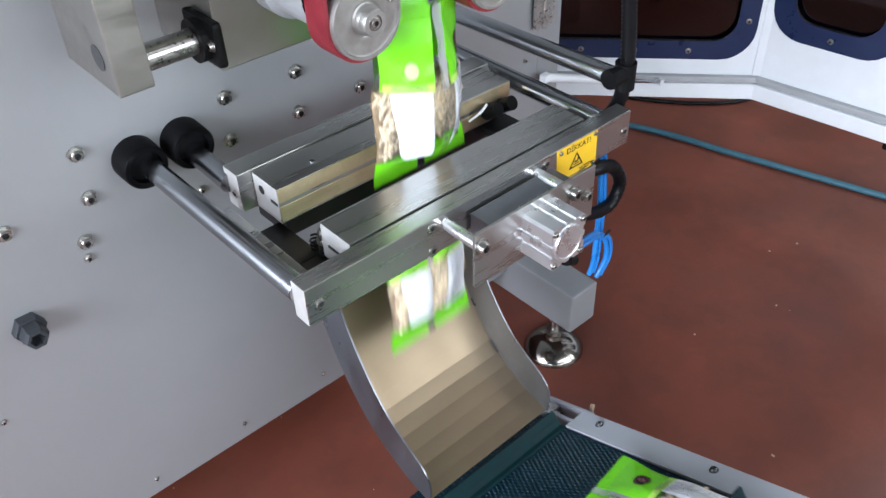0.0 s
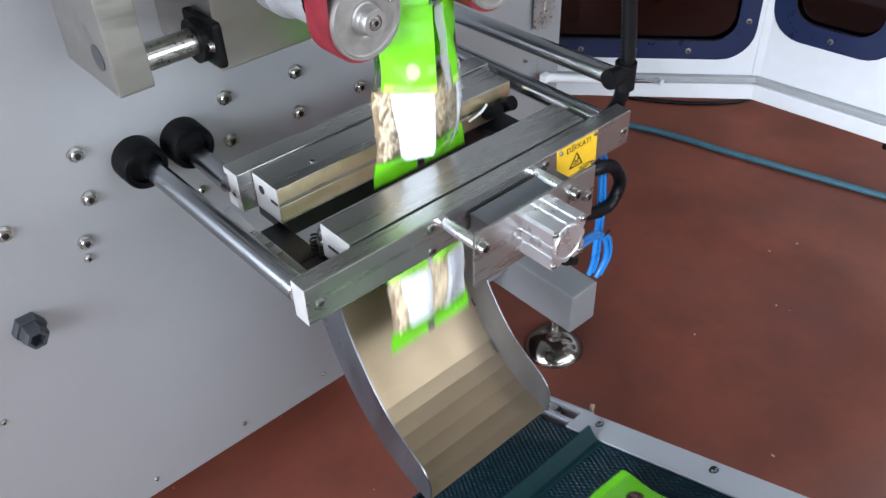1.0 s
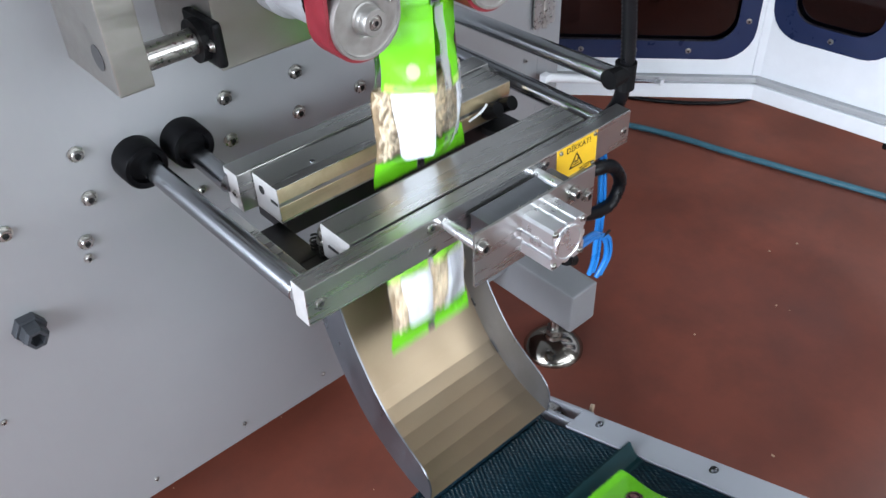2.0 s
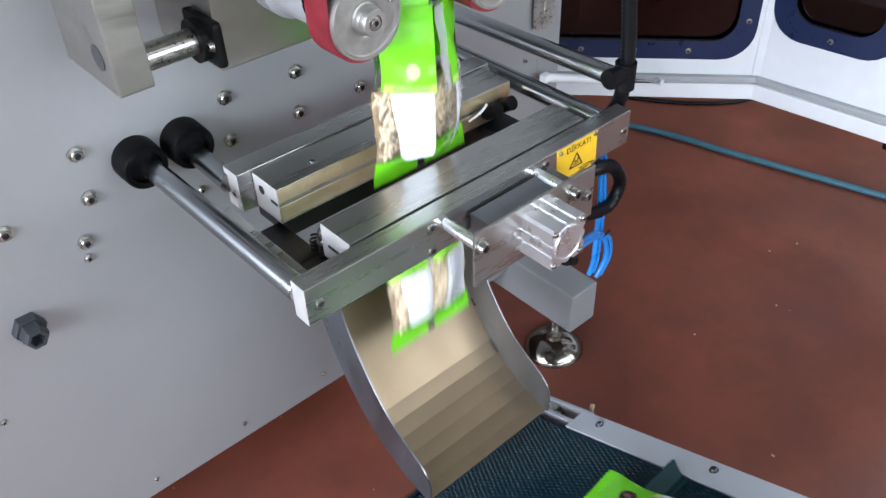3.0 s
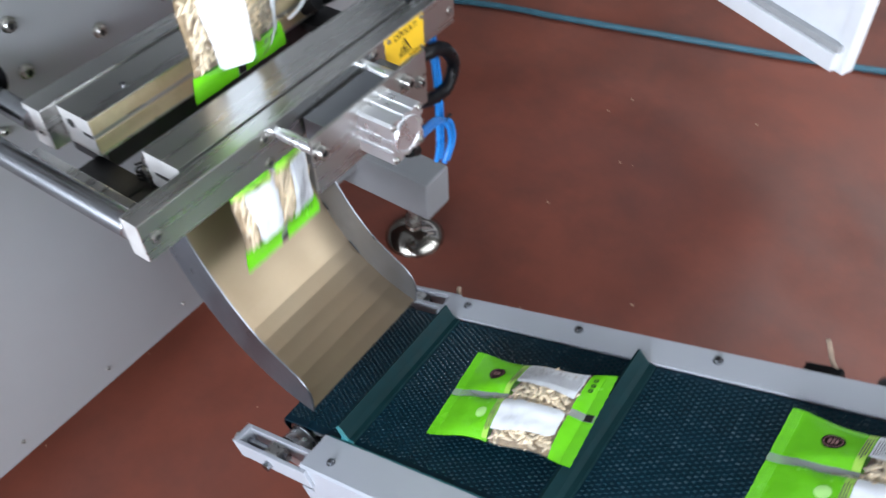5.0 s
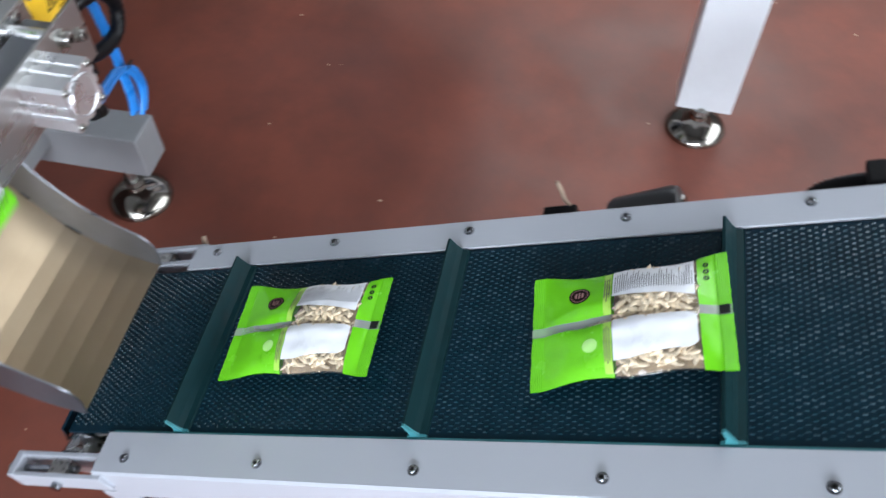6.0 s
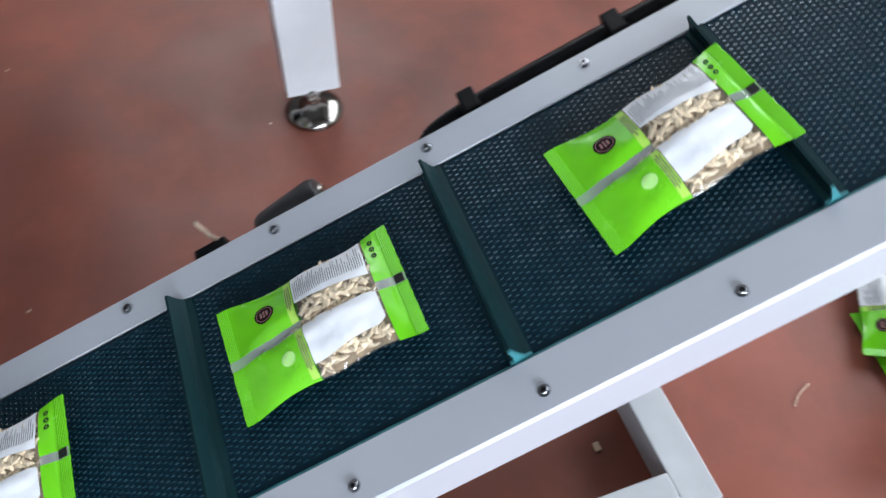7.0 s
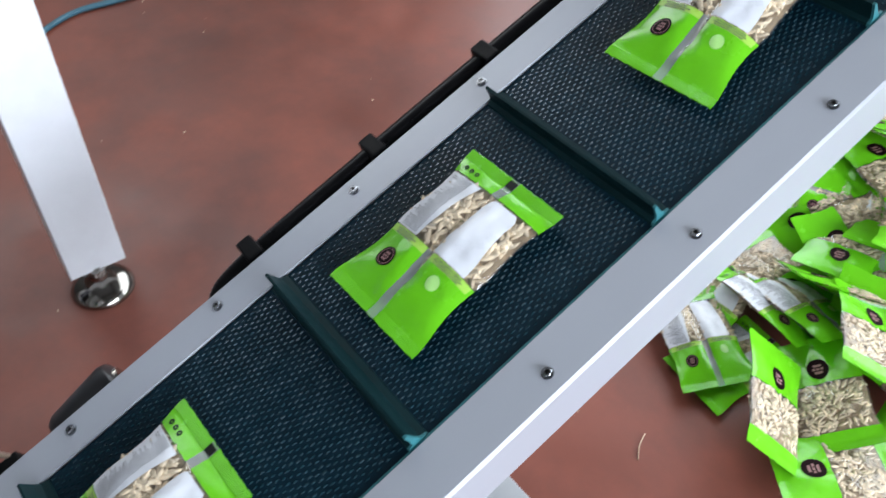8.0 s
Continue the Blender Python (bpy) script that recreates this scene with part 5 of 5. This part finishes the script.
def bag_row(k, t):
    """Where bag k is at t seconds: in the film, falling, on the chute, on the belt, on the heap."""
    x0, y0, zh, twist = 0.303, -0.157, 0.446, 0
    yaw = {4: 5, 3: -2, 5: 1, 2: 4, 6: 1}.get(k, (k * 37 % 9) - 3)
    p = t - k
    if p < -0.08:
        n = math.floor(t + 0.08)
        ph = t - n
        f = np.interp(ph, (-0.08, 0.0, 0.1, 0.2, 0.3, 0.38), (0, 0.14, 0.37, 0.62, 0.88, 1.0))
        return pose(x0, y0, zh + BL * (k - n - f), -90, 0, 180 + twist)
    ahead = {-1: -0.004, 3: -0.004, 5: 0.002}.get(k, -0.002)
    s = 0.361 + ahead + SPEED * (p - 0.5)
    a = radians(SLOPE)
    bx = {4: 0.316, 3: 0.344, -1: 0.356, 6: 0.326}.get(k, 0.325)
    slip = {0: 0.012, 1: 0.012, 4: -0.003}.get(k, 0.0)  # how far past the usual place it lands
    lift = 3.0 if k in (4, 8) else 0.0  # lies with its head on a cleat
    if p < 1.2:
        ts = (-0.08, -0.01, 0.07, 0.15, 0.22, 0.31, 0.42, 0.57, 0.72, 1.2)
        sb = lambda q: 0.361 + ahead + SPEED * (q - 0.5)
        yb = lambda q: -sb(q) * math.cos(a) + 0.010 * math.sin(a)
        zb = lambda q: -0.040 + sb(q) * math.sin(a) + 0.012
        ys = (y0, y0, -0.149, -0.212, -0.262, -0.292 - 0.7 * slip, -0.327 - slip, yb(0.57) + 0.014 - slip, yb(0.72) + 0.008 - 0.5 * slip, yb(1.2))
        zs = (zh, 0.384, 0.248, 0.194, 0.160, 0.144 - 0.4 * slip, 0.135 - 0.3 * slip, zb(0.57) + 0.024, zb(0.72) + 0.014, zb(1.2) + 0.0018 * lift)
        an = (-90, -90, -70, -40, -28, -16, 2, 14, SLOPE - 1, SLOPE + lift)
        xs = (x0, x0, x0, 0.299, 0.302, 0.308, 0.312, bx - 0.011, bx - 0.009, bx)
        yw = [twist * (1 - w) + yaw * w for w in (0, 0, 0.4, 0.8, 1, 1, 1, 1, 1, 1)]
        return pose(*[float(np.interp(p, ts, c)) for c in (xs, ys, zs, an)], 0, 180 + float(np.interp(p, ts, yw)))
    end = TAIL + RUN - 0.02
    if s < end:
        return pose(bx, -s * math.cos(a) + 0.010 * math.sin(a), -0.040 + s * math.sin(a) + 0.012 + 0.0018 * lift, SLOPE + lift, 0, 180 + yaw)
    e = (s - end) / SPEED
    f = min(1.0, e / 0.35)
    ye, ze = -end * math.cos(a), -0.028 + end * math.sin(a)
    return pose(bx - 0.02 * f, ye - 0.16 * f, ze + (0.11 - ze) * f * f, SLOPE - 50 * f, 0, 180 + yaw + 25 * f)


def tube_rows(k, child):
    """The film above the jaws is a tube: its halves stand open from the seam and close flat below the jaws."""
    name = child.name.split(".")[0]
    if name in ("seed_fill", "seed_bed"):
        return []
    co = [v.co for v in child.data.vertices]
    x, y = sum(c.x for c in co) / len(co), sum(c.y for c in co) / len(co)
    side = 0 if abs(x) < 0.008 else math.copysign(1, x)
    under = -1 if name.startswith("under") or name == "front_emblem" else 1
    u = y / BL + 0.5
    if u > 0.84:
        full, start, stop = 34, k - 2.08, k - 1.62
    else:
        full, start, stop = (26 if u > 0.44 else 40), k - 1.08, k - 0.62
    if stop <= 0:
        return []
    rows = []
    for t in sorted({0.0, max(0.0, start), min(8.0, max(0.0, (start + stop) / 2)), min(8.0, stop), 8.0}):
        a = full * max(0.0, min(1.0, (stop - t) / (stop - start)))
        rows.append((t, pose(0, 0, under * 0.5 * BW * math.sin(radians(a)), 0, under * side * a, 0)))
    return [r for r in rows if 0 <= r[0] <= 8.0]


for k in range(-4, 9):
    BAGS[k] = BAG if k == -4 else copy_thing(BAG, bag_row(k, 0))


def heap():
    """The heap of finished bags on the floor below the conveyor's head."""
    rnd = random.Random(21)
    spots = [(0.207, -1.672, 0.01, 0, 0, 173), (0.261, -1.654, 0.03, 4, -6, 242), (0.109, -1.611, 0.075, 190, 40, 224),
             (-0.0, -1.623, 0.03, 180, 4, 322), (0.084, -1.787, 0.11, 174, 22, 212), (0.304, -1.731, 0.03, 4, 0, 193),
             (0.261, -1.826, 0.06, 180, 8, 80), (0.081, -1.701, 0.05, 188, -30, 228), (0.219, -1.937, 0.09, 186, 6, 16),
             (0.194, -1.797, 0.07, -10, 14, 257)]
    for i in range(84):
        r, a = 0.46 * math.sqrt(rnd.random()), rnd.uniform(0, 2 * math.pi)
        x, y = 0.13 + r * math.cos(a) * 0.95, -2.13 + r * math.sin(a)
        h = 0.19 * max(0.0, 1 - (r / 0.50) ** 1.6)
        spots.append((x - 0.01, y - 0.06, 0.016 + h * rnd.uniform(0.35, 1.0), rnd.uniform(-24, 24) + (180 if i % 4 else 0), rnd.uniform(-40, 40), rnd.uniform(0, 360)))
    for i, (x, y, z, rx, ry, rz) in enumerate(spots):
        ob = copy_thing(BAG, pose(*(lowered(STAND_B) @ Vector((x, y, z))), rx, ry, rz))
        tagged(ob, "lime green seed bag lying in a heap on the floor", "bag", "bags in the heap")


heap()


def debris():
    rnd = random.Random(8)
    bm = bmesh.new()
    for i in range(90):
        x, y = rnd.uniform(-0.3, 2.2), rnd.uniform(-2.6, 0.6)
        s = rnd.uniform(0.001, 0.003)
        add_box(bm, (x, y, 0), (x + s, y + s * rnd.uniform(0.6, 2), s * 0.6))
    crumbs = part("floor_crumbs", bm, M["chip"])
    crumbs.matrix_basis = lowered(STAND_B)
    tagged(crumbs, "scattered pale crumbs on the floor", "crumbs", kind="stuff")
    ob = part("scrap_strip", tube([(0.183, -1.440, 0.002), (0.196, -1.456, 0.003), (0.205, -1.478, 0.002)], 0.0010, 6), M["chip"])
    ob.matrix_basis = lowered(STAND_B)
    tagged(ob, "short pale scrap strip on the floor", "scrap")
    ob = part("wood_chip", box((0.214, -1.170, 0), (0.226, -1.162, 0.004), 0.001), M["chip"])
    ob.matrix_basis = lowered(STAND_B)
    tagged(ob, "tiny pale chip on the floor", "scrap")


debris()


# ---- what moves ----
def motions():
    tenths = [i / 10 for i in range(81)]
    # the jaws: open at each full second, closed from 0.42 to 0.86
    rows = []
    for n in range(-1, 9):
        rows += [(n + ph, o) for ph, o in ((0.0, 1.0), (0.08, 1.0), (0.28, 1.0), (0.35, 0.55), (0.42, 0.03), (0.46, 0.0), (0.84, 0.0), (0.90, 0.22), (0.96, 0.82))]
    rows = [(t, o) for t, o in rows if 0 <= t <= 8]
    walk(FRONT, [(t, pose(0, -0.0385 * o, 0)) for t, o in rows])
    walk(REAR, [(t, pose(0, 0.0365 * o, 0)) for t, o in rows])
    # the belt's loop
    loop = COUNT * PITCH
    for ob, q0, _ in BELT:
        keep = []
        for t in tenths:
            q = (q0 + SPEED * t) % loop
            near = min(abs(q - c) for c in (0, loop, RUN, RUN + math.pi * RAD, 2 * RUN + math.pi * RAD)) < 0.10
            if near or t in (0.0, 0.1, 7.9, 8.0) or round(t * 10) % 5 == 0:
                keep.append((t, loop_pose(q)))
        walk(ob, keep)
    # the bags
    for k, ob in BAGS.items():
        keep = []
        for t in tenths:
            p = t - k
            feed = p < 0 and ((t + 0.1) % 1.0) < 0.52
            if feed or -0.15 < p < 0.9 or p > 5.0 or t in (0.0, 0.1, 7.9, 8.0) or round(t * 10) % 5 == 0:
                keep.append((t, bag_row(k, t)))
        walk(ob, keep)
        for child in ob.children:
            rows = tube_rows(k, child)
            if rows:
                walk(child, rows)
        # the seeds drop down the film tube into their bag
        if k >= 2:
            t0 = k - 1.28
            rows = [(t, pose(0, y, 0)) for t, y in ((0.0, -0.55), (t0 - 0.16, -0.55), (t0 - 0.02, 0.0), (8.0, 0.0)) if 0 <= t <= 8]
            for child in ob.children:
                if child.name.split(".")[0] in ("seed_fill", "seed_bed"):
                    walk(child, rows)


motions()
